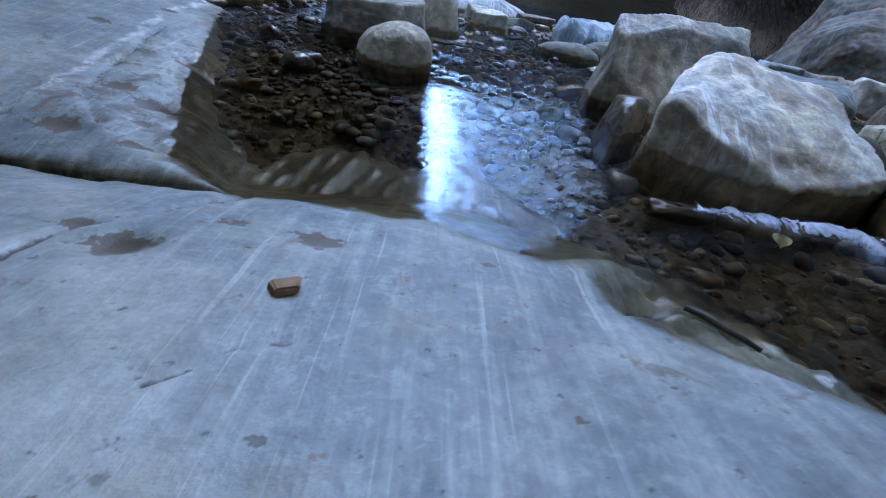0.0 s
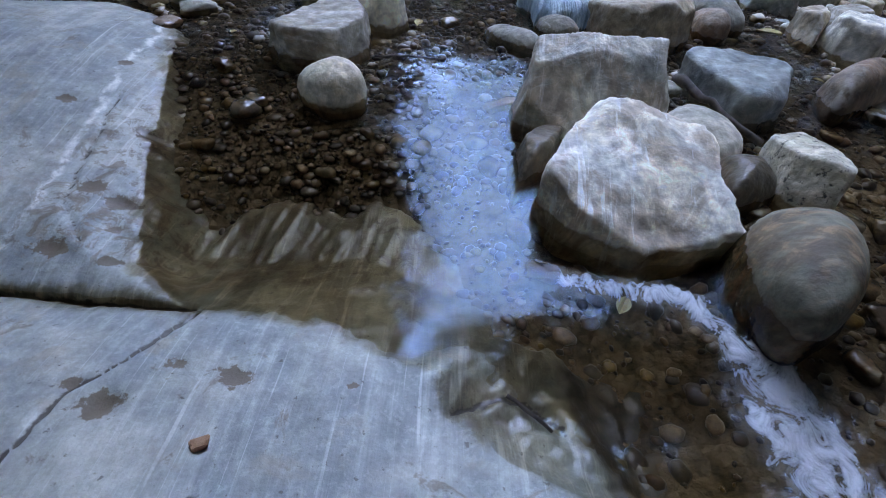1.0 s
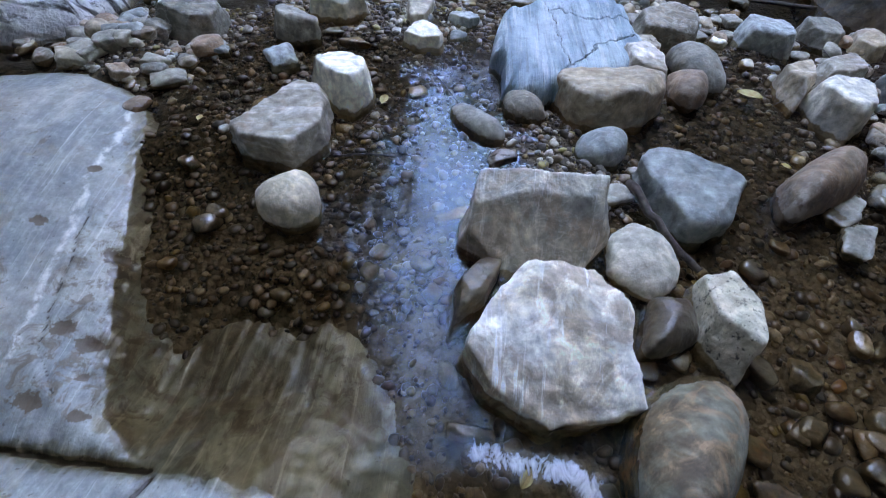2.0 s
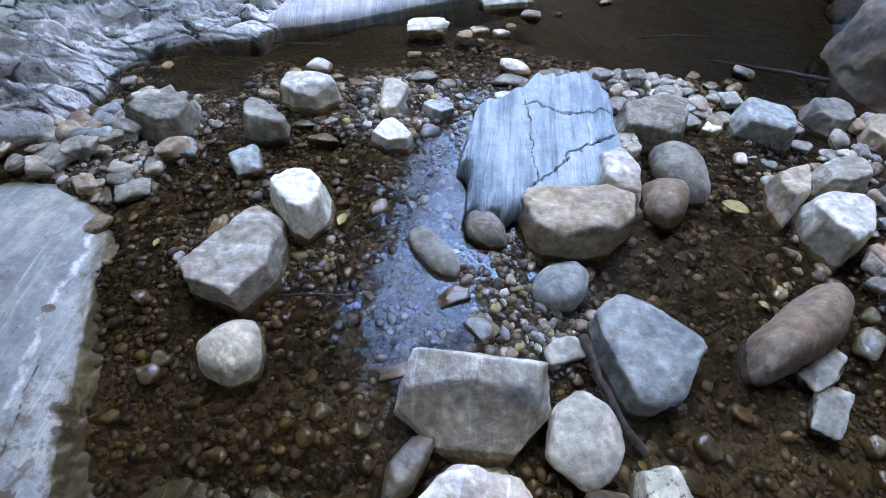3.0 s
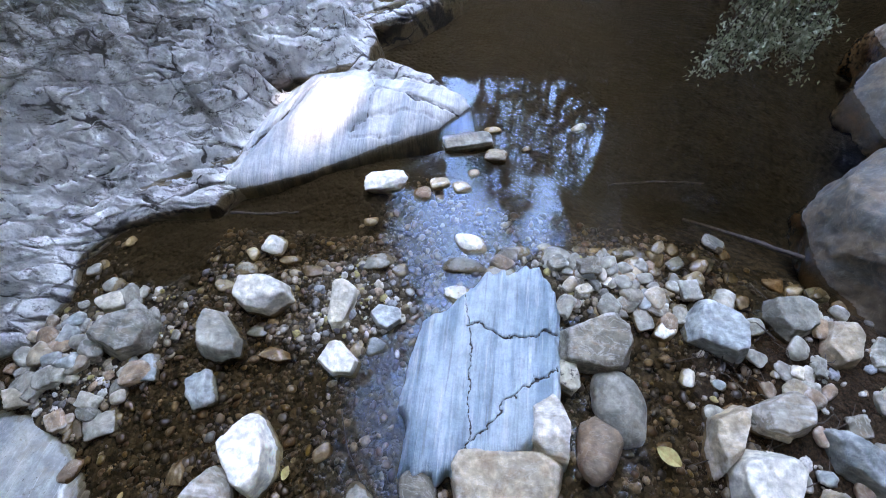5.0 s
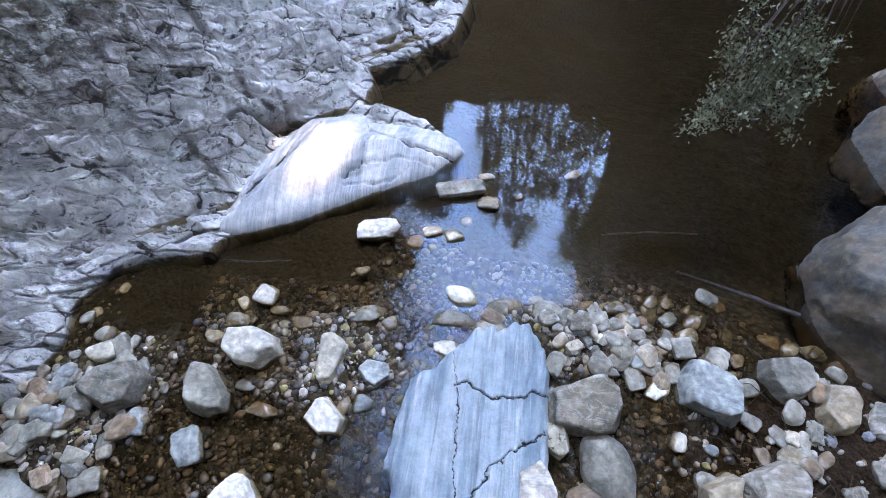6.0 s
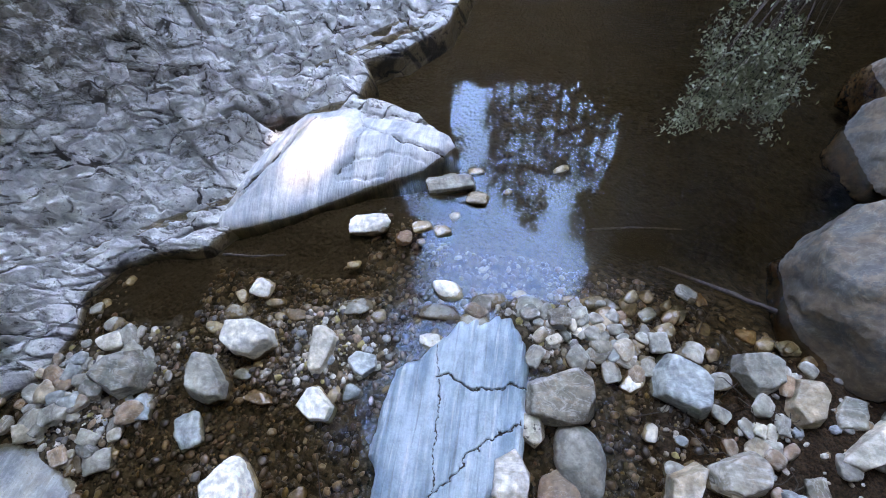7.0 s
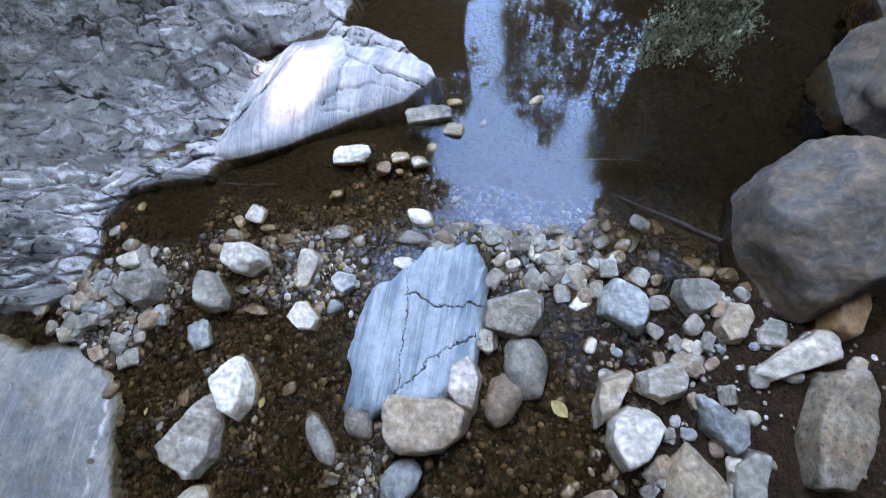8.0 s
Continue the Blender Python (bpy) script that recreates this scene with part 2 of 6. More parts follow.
def bedrock_material():
    """Smooth water-worn marble: blue-green grey with scratches along the flow, pale veins, brown stains."""
    m, n, l, p = nodes_of("water_worn_marble")
    co = n.new("ShaderNodeNewGeometry").outputs["Position"]
    s = n.new("ShaderNodeSeparateXYZ")
    l.new(co, s.inputs[0])
    big = noise_tex(n, l, co, 1.8, 5.0, 0.6, 0.5)
    mid = noise_tex(n, l, co, 11.0, 6.0, 0.7)
    fine = noise_tex(n, l, co, 90.0, 4.0, 0.75)
    streak = noise_tex(n, l, scaled(n, l, co, 26.0, 1.6, 4.0, -6), 1.0, 4.0, 0.65)
    thin = noise_tex(n, l, scaled(n, l, co, 70.0, 1.3, 8.0, -9), 1.0, 2.0, 0.5)
    col = mixc(n, l, span(n, l, big, 0.38, 0.62), (0.23, 0.265, 0.28), (0.45, 0.455, 0.42))
    col = mixc(n, l, val(n, l, "MULTIPLY", span(n, l, streak, 0.45, 0.75), 0.55), col, (0.52, 0.55, 0.54))
    col = mixc(n, l, val(n, l, "MULTIPLY", span(n, l, thin, 0.66, 0.76), 0.4), col, (0.76, 0.78, 0.78))
    mott = noise_tex(n, l, co, 30.0, 7.0, 0.78, 0.4)
    col = mixc(n, l, val(n, l, "MULTIPLY", span(n, l, mott, 0.50, 0.62), 0.28), col, (0.58, 0.61, 0.59))
    col = mixc(n, l, val(n, l, "MULTIPLY", span(n, l, mott, 0.34, 0.46, 1.0, 0.0), 0.3), col, (0.16, 0.19, 0.20))
    hair = noise_tex(n, l, scaled(n, l, co, 150.0, 2.2, 8.0, -7), 1.0, 3.0, 0.6)
    col = mixc(n, l, val(n, l, "MULTIPLY", span(n, l, hair, 0.62, 0.72), 0.3), col, (0.78, 0.80, 0.80))
    tanned = noise_tex(n, l, co, 4.0, 5.0, 0.65, 0.5)
    col = mixc(n, l, val(n, l, "MULTIPLY", span(n, l, tanned, 0.54, 0.66), 0.5), col, (0.36, 0.30, 0.23))
    # the pale quartz vein along the shelf's edge
    bend = val(n, l, "MULTIPLY_ADD", noise_tex(n, l, co, 3.0, 5.0, 0.6), 0.20, -0.10)
    line = val(n, l, "ADD", val(n, l, "ADD", s.outputs[0], 1.06), val(n, l, "MULTIPLY", s.outputs[1], 0.105))
    vein = span(n, l, val(n, l, "ABSOLUTE", val(n, l, "ADD", line, bend)), 0.004, 0.026, 1.0, 0.0)
    vein = val(n, l, "MULTIPLY", vein, span(n, l, s.outputs[1], 0.98, 1.1))
    col = mixc(n, l, val(n, l, "MULTIPLY", vein, span(n, l, mid, 0.40, 0.55, 0.15, 0.85)), col, (0.74, 0.76, 0.76))
    # rusty stains and pits
    st = noise_tex(n, l, co, 6.5, 5.0, 0.72, 0.7)
    col = mixc(n, l, val(n, l, "MULTIPLY", span(n, l, st, 0.60, 0.68), 0.7), col, (0.19, 0.15, 0.11))
    shelf = val(n, l, "MULTIPLY", val(n, l, "MULTIPLY", span(n, l, s.outputs[1], 1.0, 1.12), span(n, l, s.outputs[1], 1.75, 2.2, 1.0, 0.0)), span(n, l, s.outputs[0], -1.32, -1.1))
    blotch = noise_tex(n, l, co, 13.0, 6.0, 0.72, 0.8)
    col = mixc(n, l, val(n, l, "MULTIPLY", val(n, l, "MULTIPLY", span(n, l, blotch, 0.50, 0.58), shelf), 0.8), col, (0.21, 0.165, 0.125))
    pit = noise_tex(n, l, co, 38.0, 3.0, 0.6)
    col = mixc(n, l, val(n, l, "MULTIPLY", span(n, l, pit, 0.66, 0.72), 0.75), col, (0.10, 0.09, 0.08))
    tone = val(n, l, "MULTIPLY", span(n, l, mid, 0.30, 0.70, 0.72, 1.22, False), span(n, l, fine, 0.28, 0.72, 0.88, 1.10, False))
    g = n.new("ShaderNodeCombineColor")
    for i in range(3):
        l.new(tone, g.inputs[i])
    col = mixc(n, l, 1.0, col, g.outputs[0], "MULTIPLY")
    scar, stain = n.new("ShaderNodeAttribute"), n.new("ShaderNodeAttribute")
    scar.attribute_name, stain.attribute_name = "crack", "stain"
    edge = val(n, l, "MULTIPLY_ADD", noise_tex(n, l, co, 34.0, 5.0, 0.7), 1.8, -0.9)
    col = mixc(n, l, val(n, l, "MULTIPLY", span(n, l, val(n, l, "ADD", stain.outputs["Fac"], edge), 0.32, 0.5), 0.92), col, (0.15, 0.105, 0.072))
    col = mixc(n, l, val(n, l, "MULTIPLY", span(n, l, val(n, l, "ADD", scar.outputs["Fac"], val(n, l, "MULTIPLY", edge, 0.35)), 0.3, 0.5), 0.95), col, (0.055, 0.045, 0.035))
    soak, slime = n.new("ShaderNodeAttribute"), n.new("ShaderNodeAttribute")
    soak.attribute_name, slime.attribute_name = "soak", "slime"
    ragged = val(n, l, "MULTIPLY_ADD", mid, 0.6, -0.3)
    k = val(n, l, "MAXIMUM", wet_of(n, l, mid, 0.012), span(n, l, val(n, l, "ADD", soak.outputs["Fac"], ragged), 0.42, 0.58))
    algae = noise_tex(n, l, scaled(n, l, co, 7.0, 2.4, 4.0, -14), 1.0, 6.0, 0.7, 0.6)
    soaked = mixc(n, l, span(n, l, algae, 0.42, 0.60), (0.60, 0.54, 0.42), (0.36, 0.28, 0.19))
    soaked = mixc(n, l, span(n, l, streak, 0.52, 0.68), soaked, (0.75, 0.64, 0.52))
    soaked = mixc(n, l, val(n, l, "MULTIPLY", span(n, l, val(n, l, "ADD", slime.outputs["Fac"], ragged), 0.3, 0.7), 0.9), soaked, (0.17, 0.115, 0.07))
    col = mixc(n, l, k, col, mixc(n, l, 1.0, col, soaked, "MULTIPLY"))
    l.new(mixc(n, l, 1.0, col, WARM_CAST, "MULTIPLY"), p.inputs["Base Color"])
    l.new(span(n, l, k, 0.0, 1.0, 0.55, 0.3, False), p.inputs["Roughness"])
    h = val(n, l, "ADD", val(n, l, "ADD", mid, val(n, l, "MULTIPLY", streak, 0.5)), val(n, l, "MULTIPLY", fine, 0.08))
    l.new(bump(n, l, h, 0.5, 0.012), p.inputs["Normal"])
    return m


def bank_material(name="layered_rock", c1=(0.25, 0.25, 0.24), c2=(0.58, 0.60, 0.62), dirt=0.5, turn=-32, blocky=False):
    m, n, l, p = nodes_of(name)
    co = n.new("ShaderNodeNewGeometry").outputs["Position"]
    big = noise_tex(n, l, co, 1.1, 6.0, 0.65, 0.5)
    mid = noise_tex(n, l, co, 6.0, 7.0, 0.72, 0.4)
    fine = noise_tex(n, l, co, 45.0, 5.0, 0.75)
    lay = noise_tex(n, l, scaled(n, l, co, 1.6, 8.0, 8.0, turn), 1.0, 6.0, 0.62, 0.3)
    col = mixc(n, l, span(n, l, big, 0.35, 0.65), c1, c2)
    col = mixc(n, l, val(n, l, "MULTIPLY", span(n, l, lay, 0.5, 0.72), 0.4), col, (0.60, 0.59, 0.56))
    col = mixc(n, l, val(n, l, "MULTIPLY", span(n, l, mid, 0.5, 0.66), dirt), col, (0.17, 0.145, 0.11))
    if blocky:
        tone_of, joint_shade_of = n.new("ShaderNodeAttribute"), n.new("ShaderNodeAttribute")
        tone_of.attribute_name, joint_shade_of.attribute_name = "tone", "joint"
        # random block tones; their strong contrast also replaces shading between faces
        col = mixc(n, l, val(n, l, "MULTIPLY", span(n, l, tone_of.outputs["Fac"], 0.52, 0.76), 0.85), col, (0.74, 0.77, 0.79))
        col = mixc(n, l, val(n, l, "MULTIPLY", span(n, l, tone_of.outputs["Fac"], 0.18, 0.48, 1.0, 0.0), 0.7), col, (0.13, 0.115, 0.09))
        # joints, and the shade of the hollow behind the ledge, painted dark
        col = mixc(n, l, val(n, l, "MULTIPLY", span(n, l, val(n, l, "ADD", joint_shade_of.outputs["Fac"], val(n, l, "MULTIPLY_ADD", mid, 0.8, -0.4)), 0.2, 0.55), 0.92), col, (0.06, 0.05, 0.036))
    warp = n.new("ShaderNodeMix")
    warp.data_type = "VECTOR"
    warp.inputs[0].default_value = 0.16
    wob = n.new("ShaderNodeTexNoise")
    wob.inputs["Scale"].default_value = 4.0
    l.new(co, wob.inputs["Vector"])
    l.new(co, warp.inputs[4])
    l.new(wob.outputs["Color"], warp.inputs[5])
    chip = n.new("ShaderNodeTexVoronoi")
    chip.inputs["Scale"].default_value = 1.0
    l.new(scaled(n, l, warp.outputs[1], 3.2, 19.0, 15.0, turn), chip.inputs["Vector"])
    split = n.new("ShaderNodeSeparateColor")
    l.new(chip.outputs["Color"], split.inputs[0])
    facet = split.outputs[0]
    seams = n.new("ShaderNodeTexVoronoi")
    seams.feature = "DISTANCE_TO_EDGE"
    seams.inputs["Scale"].default_value = 1.0
    l.new(scaled(n, l, warp.outputs[1], 0.55, 7.5, 6.0, turn - 4), seams.inputs["Vector"])
    col = mixc(n, l, val(n, l, "MULTIPLY", span(n, l, facet, 0.62, 0.9), 0.25), col, (0.58, 0.58, 0.56))
    col = mixc(n, l, val(n, l, "MULTIPLY", span(n, l, facet, 0.12, 0.42, 1.0, 0.0), 0.3), col, (0.10, 0.088, 0.066))
    void = val(n, l, "ABSOLUTE", val(n, l, "SUBTRACT", noise_tex(n, l, scaled(n, l, co, 2.2, 6.0, 5.0, turn), 1.0, 9.0, 0.72, 0.9), 0.5))
    gate = span(n, l, noise_tex(n, l, co, 1.7, 3.0, 0.6), 0.42, 0.56)
    col = mixc(n, l, val(n, l, "MULTIPLY", val(n, l, "MULTIPLY", span(n, l, void, 0.008, 0.035, 1.0, 0.0), gate), 0.9), col, (0.045, 0.036, 0.026))
    crack = val(n, l, "ABSOLUTE", val(n, l, "SUBTRACT", lay, 0.47))
    col = mixc(n, l, val(n, l, "MULTIPLY", span(n, l, crack, 0.006, 0.024, 1.0, 0.0), 0.75), col, (0.07, 0.06, 0.05))
    moss = noise_tex(n, l, co, 2.6, 6.0, 0.7)
    col = mixc(n, l, val(n, l, "MULTIPLY", span(n, l, moss, 0.60, 0.72), dirt), col, (0.12, 0.125, 0.06))
    sep = n.new("ShaderNodeSeparateXYZ")
    l.new(co, sep.inputs[0])
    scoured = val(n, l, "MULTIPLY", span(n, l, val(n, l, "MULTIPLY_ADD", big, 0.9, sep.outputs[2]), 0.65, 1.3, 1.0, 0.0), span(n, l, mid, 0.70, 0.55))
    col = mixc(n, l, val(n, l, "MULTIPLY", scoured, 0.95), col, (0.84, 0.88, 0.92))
    # browner with height: lichen, plus the upper bank's shade put into the colour
    lichen_and_shade = val(n, l, "MULTIPLY", span(n, l, sep.outputs[2], 0.30, 1.0), span(n, l, mid, 0.36, 0.56))
    col = mixc(n, l, val(n, l, "MULTIPLY", lichen_and_shade, 0.75), col, (0.13, 0.115, 0.088))
    chips = noise_tex(n, l, scaled(n, l, warp.outputs[1], 4.0, 17.0, 13.0, turn), 1.0, 8.0, 0.74, 0.3)
    col = mixc(n, l, val(n, l, "MULTIPLY", span(n, l, chips, 0.52, 0.59), 0.7), col, (0.74, 0.77, 0.80))
    col = mixc(n, l, val(n, l, "MULTIPLY", span(n, l, chips, 0.38, 0.46, 1.0, 0.0), 0.8), col, (0.095, 0.08, 0.058))
    tone = val(n, l, "MULTIPLY", span(n, l, mid, 0.30, 0.70, 0.62, 1.30, False), span(n, l, fine, 0.28, 0.72, 0.86, 1.12, False))
    g = n.new("ShaderNodeCombineColor")
    for i in range(3):
        l.new(tone, g.inputs[i])
    col = mixc(n, l, 1.0, col, g.outputs[0], "MULTIPLY")
    broken = val(n, l, "ADD", seams.outputs["Distance"], val(n, l, "MULTIPLY_ADD", mid, 0.34, -0.17))
    shown = span(n, l, noise_tex(n, l, co, 2.6, 4.0, 0.65), 0.49, 0.59)
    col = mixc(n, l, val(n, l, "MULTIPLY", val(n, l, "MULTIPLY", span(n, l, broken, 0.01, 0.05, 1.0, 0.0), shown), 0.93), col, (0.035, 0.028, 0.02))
    col = mixc(n, l, val(n, l, "MULTIPLY", span(n, l, joint_shade_of.outputs["Fac"], 0.35, 0.8), 0.9) if blocky else 0.0, col, (0.04, 0.032, 0.024))
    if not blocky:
        # darkens all cliff rock, to keep its reflection and bounce low
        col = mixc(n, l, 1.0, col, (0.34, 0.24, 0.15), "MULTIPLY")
    k = wet_of(n, l, mid, 0.02)
    col = mixc(n, l, k, col, mixc(n, l, 1.0, col, (0.42, 0.34, 0.24), "MULTIPLY"))
    l.new(mixc(n, l, 1.0, col, WARM_CAST, "MULTIPLY"), p.inputs["Base Color"])
    l.new(span(n, l, k, 0.0, 1.0, 0.75, 0.3, False), p.inputs["Roughness"])
    h = val(n, l, "ADD", val(n, l, "ADD", mid, val(n, l, "MULTIPLY", lay, 0.9)), val(n, l, "MULTIPLY", fine, 0.1))
    h = val(n, l, "ADD", h, val(n, l, "MULTIPLY", facet, 0.8))
    h = val(n, l, "ADD", h, val(n, l, "MULTIPLY", span(n, l, broken, 0.0, 0.10), 0.7))
    l.new(bump(n, l, h, 1.0, 0.06), p.inputs["Normal"])
    return m


def slab_material(name, base, pale, turn, dark=0.5, relief=1.0):
    """Pale slab with fine parallel ribs and a few dark joints."""
    m, n, l, p = nodes_of(name)
    co = n.new("ShaderNodeNewGeometry").outputs["Position"]
    rib = noise_tex(n, l, scaled(n, l, co, 34.0, 1.8, 4.0, turn), 1.0, 4.0, 0.65, 0.2)
    wide = noise_tex(n, l, scaled(n, l, co, 9.0, 1.2, 2.0, turn), 1.0, 3.0, 0.6, 0.3)
    mid = noise_tex(n, l, co, 12.0, 6.0, 0.7)
    fine = noise_tex(n, l, co, 90.0, 4.0, 0.75)
    col = mixc(n, l, span(n, l, wide, 0.35, 0.65), base, pale)
    col = mixc(n, l, val(n, l, "MULTIPLY", span(n, l, rib, 0.5, 0.72), 0.6), col, (0.72, 0.74, 0.75))
    col = mixc(n, l, val(n, l, "MULTIPLY", span(n, l, rib, 0.30, 0.42, 1.0, 0.0), dark), col, (0.17, 0.19, 0.21))
    col = mixc(n, l, val(n, l, "MULTIPLY", span(n, l, mid, 0.58, 0.7), 0.25), col, (0.30, 0.25, 0.19))
    scar = n.new("ShaderNodeAttribute")
    scar.attribute_name = "crack"
    col = mixc(n, l, span(n, l, scar.outputs["Fac"], 0.35, 0.65), col, (0.05, 0.045, 0.04))
    tone = val(n, l, "MULTIPLY", span(n, l, mid, 0.3, 0.7, 0.75, 1.2, False), span(n, l, fine, 0.28, 0.72, 0.87, 1.12, False))
    g = n.new("ShaderNodeCombineColor")
    for i in range(3):
        l.new(tone, g.inputs[i])
    col = mixc(n, l, 1.0, col, g.outputs[0], "MULTIPLY")
    k = wet_of(n, l, mid, 0.02)
    col = mixc(n, l, k, col, mixc(n, l, 1.0, col, (0.46, 0.36, 0.25), "MULTIPLY"))
    l.new(mixc(n, l, 1.0, col, WARM_CAST, "MULTIPLY"), p.inputs["Base Color"])
    l.new(span(n, l, k, 0.0, 1.0, 0.65, 0.25, False), p.inputs["Roughness"])
    h = val(n, l, "ADD", val(n, l, "MULTIPLY", rib, 1.2), val(n, l, "ADD", val(n, l, "MULTIPLY", mid, 0.5), val(n, l, "MULTIPLY", fine, 0.07)))
    l.new(bump(n, l, h, 0.9, 0.025 * relief), p.inputs["Normal"])
    return m


def water_material():
    m, n, l, p = nodes_of("stream_water")
    n.remove(p)
    out = n["Material Output"]
    co = n.new("ShaderNodeNewGeometry").outputs["Position"]
    s = n.new("ShaderNodeSeparateXYZ")
    l.new(co, s.inputs[0])
    calm = span(n, l, s.outputs[0], -0.1, 0.25, 0.15, 1.1)
    calm = val(n, l, "MAXIMUM", calm, span(n, l, s.outputs[1], 1.5, 2.4))
    riffle = val(n, l, "MULTIPLY", span(n, l, s.outputs[1], 4.9, 4.3), calm)
    a = noise_tex(n, l, scaled(n, l, co, 0.8, 0.7, 1.0), 17.0, 4.0, 0.6, 0.5)
    b = noise_tex(n, l, scaled(n, l, co, 0.3, 1.5, 1.0, 4), 9.0, 2.0, 0.5, 0.4)
    h = val(n, l, "MULTIPLY", a, val(n, l, "MULTIPLY_ADD", riffle, 0.0055, 0.00008))
    h = val(n, l, "MULTIPLY_ADD", b, 0.00022, h)
    q = n.new("ShaderNodeBump")
    q.inputs["Strength"].default_value, q.inputs["Distance"].default_value = 1.0, 1.0
    l.new(h, q.inputs["Height"])
    glossy = n.new("ShaderNodeBsdfGlossy")
    glossy.inputs["Roughness"].default_value = 0.004
    # reflections are tinted blue here, to deepen the mirrored sky
    glossy.inputs["Color"].default_value = (0.54, 0.79, 1.0, 1)
    l.new(q.outputs[0], glossy.inputs["Normal"])
    clear = n.new("ShaderNodeBsdfTransparent")
    clear.inputs[0].default_value = (0.86, 0.78, 0.66, 1)
    f = n.new("ShaderNodeFresnel")
    f.inputs[0].default_value = 1.33
    l.new(q.outputs[0], f.inputs["Normal"])
    mx = n.new("ShaderNodeMixShader")
    l.new(f.outputs[0], mx.inputs[0])
    l.new(clear.outputs[0], mx.inputs[1])
    l.new(glossy.outputs[0], mx.inputs[2])
    l.new(mx.outputs[0], out.inputs[0])
    return m


def plain(name, c1, c2, scale, rough=0.7, island=0.0, bumpy=0.3):
    m, n, l, p = nodes_of(name)
    co = n.new("ShaderNodeNewGeometry")
    a = noise_tex(n, l, co.outputs["Position"], scale, 5.0, 0.65)
    f = span(n, l, a, 0.3, 0.7)
    if island:
        f = val(n, l, "ADD", val(n, l, "MULTIPLY", f, 1 - island), val(n, l, "MULTIPLY", co.outputs["Random Per Island"], island), clamp=True)
    l.new(mixc(n, l, f, c1, c2), p.inputs["Base Color"])
    p.inputs["Roughness"].default_value = rough
    l.new(bump(n, l, a, bumpy, 0.01), p.inputs["Normal"])
    return m


def gravel_material(name, stops, tint=(1, 1, 1)):
    m, n, l, p = nodes_of(name)
    g = n.new("ShaderNodeNewGeometry")
    ramp = n.new("ShaderNodeValToRGB")
    ramp.color_ramp.interpolation = "CONSTANT"
    for i, c in enumerate(stops):
        e = ramp.color_ramp.elements[i] if i < 2 else ramp.color_ramp.elements.new(i / len(stops))
        e.position, e.color = i / len(stops), (*c, 1)
    l.new(g.outputs["Random Per Island"], ramp.inputs[0])
    mid = noise_tex(n, l, g.outputs["Position"], 45.0, 4.0, 0.7)
    tone = span(n, l, mid, 0.3, 0.7, 0.45, 1.4, False)
    t = n.new("ShaderNodeCombineColor")
    for i in range(3):
        l.new(tone, t.inputs[i])
    col = mixc(n, l, 1.0, ramp.outputs[0], t.outputs[0], "MULTIPLY")
    k = wet_of(n, l, mid, 0.015)
    col = mixc(n, l, k, col, mixc(n, l, 1.0, col, (0.46, 0.35, 0.24), "MULTIPLY"))
    l.new(mixc(n, l, 1.0, col, WARM_CAST, "MULTIPLY"), p.inputs["Base Color"])
    l.new(span(n, l, k, 0.0, 1.0, 0.75, 0.3, False), p.inputs["Roughness"])
    l.new(bump(n, l, mid, 0.4, 0.006), p.inputs["Normal"])
    return m


MAT_BED = bed_material()
MAT_ROCK = bedrock_material()
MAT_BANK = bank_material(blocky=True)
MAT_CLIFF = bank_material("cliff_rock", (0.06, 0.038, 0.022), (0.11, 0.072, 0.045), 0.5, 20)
MAT_LEDGE = slab_material("pale_marble_ledge", (0.36, 0.42, 0.47), (0.66, 0.68, 0.69), -62, 0.25, 0.4)
MAT_SLAB = slab_material("ribbed_blue_slab", (0.18, 0.305, 0.385), (0.42, 0.56, 0.64), -18, 0.5)
MAT_WATER = water_material()
MAT_GRAVEL = gravel_material("gravel", [(0.27, 0.22, 0.165), (0.17, 0.165, 0.16), (0.40, 0.355, 0.30), (0.21, 0.15, 0.09), (0.36, 0.30, 0.13), (0.09, 0.075, 0.06), (0.55, 0.52, 0.48), (0.16, 0.115, 0.07), (0.11, 0.11, 0.12), (0.07, 0.055, 0.04)])
MAT_SMALL = gravel_material("small_cobble_mix", [(0.48, 0.45, 0.41), (0.28, 0.31, 0.34), (0.60, 0.58, 0.55), (0.34, 0.28, 0.22), (0.30, 0.29, 0.27), (0.42, 0.42, 0.40), (0.19, 0.18, 0.17), (0.34, 0.23, 0.16)])
MAT_BARK = plain("weathered_wood", (0.03, 0.022, 0.015), (0.085, 0.065, 0.048), 30.0, 0.85)
MAT_LEAF = plain("grey_green_leaf", (0.12, 0.145, 0.075), (0.25, 0.27, 0.17), 20.0, 0.55, 0.7)
MAT_DEADLEAF = plain("dead_leaf", (0.36, 0.22, 0.08), (0.45, 0.38, 0.14), 40.0, 0.7)
MAT_CANOPY = plain("tree_leaf", (0.028, 0.045, 0.016), (0.07, 0.09, 0.03), 3.0, 0.6, 0.7)
MAT_CHIP = plain("terracotta_chip", (0.36, 0.17, 0.08), (0.48, 0.26, 0.14), 60.0, 0.8)


# ---- shape helpers ----
def lattice(ix, iy, seed):
    h = (ix * 374761393 + iy * 668265263 + seed * 974711) & 0xFFFFFFFF
    h = ((h ^ (h >> 13)) * 1274126177) & 0xFFFFFFFF
    return ((h ^ (h >> 16)) & 0xFFFF) / 65535.0


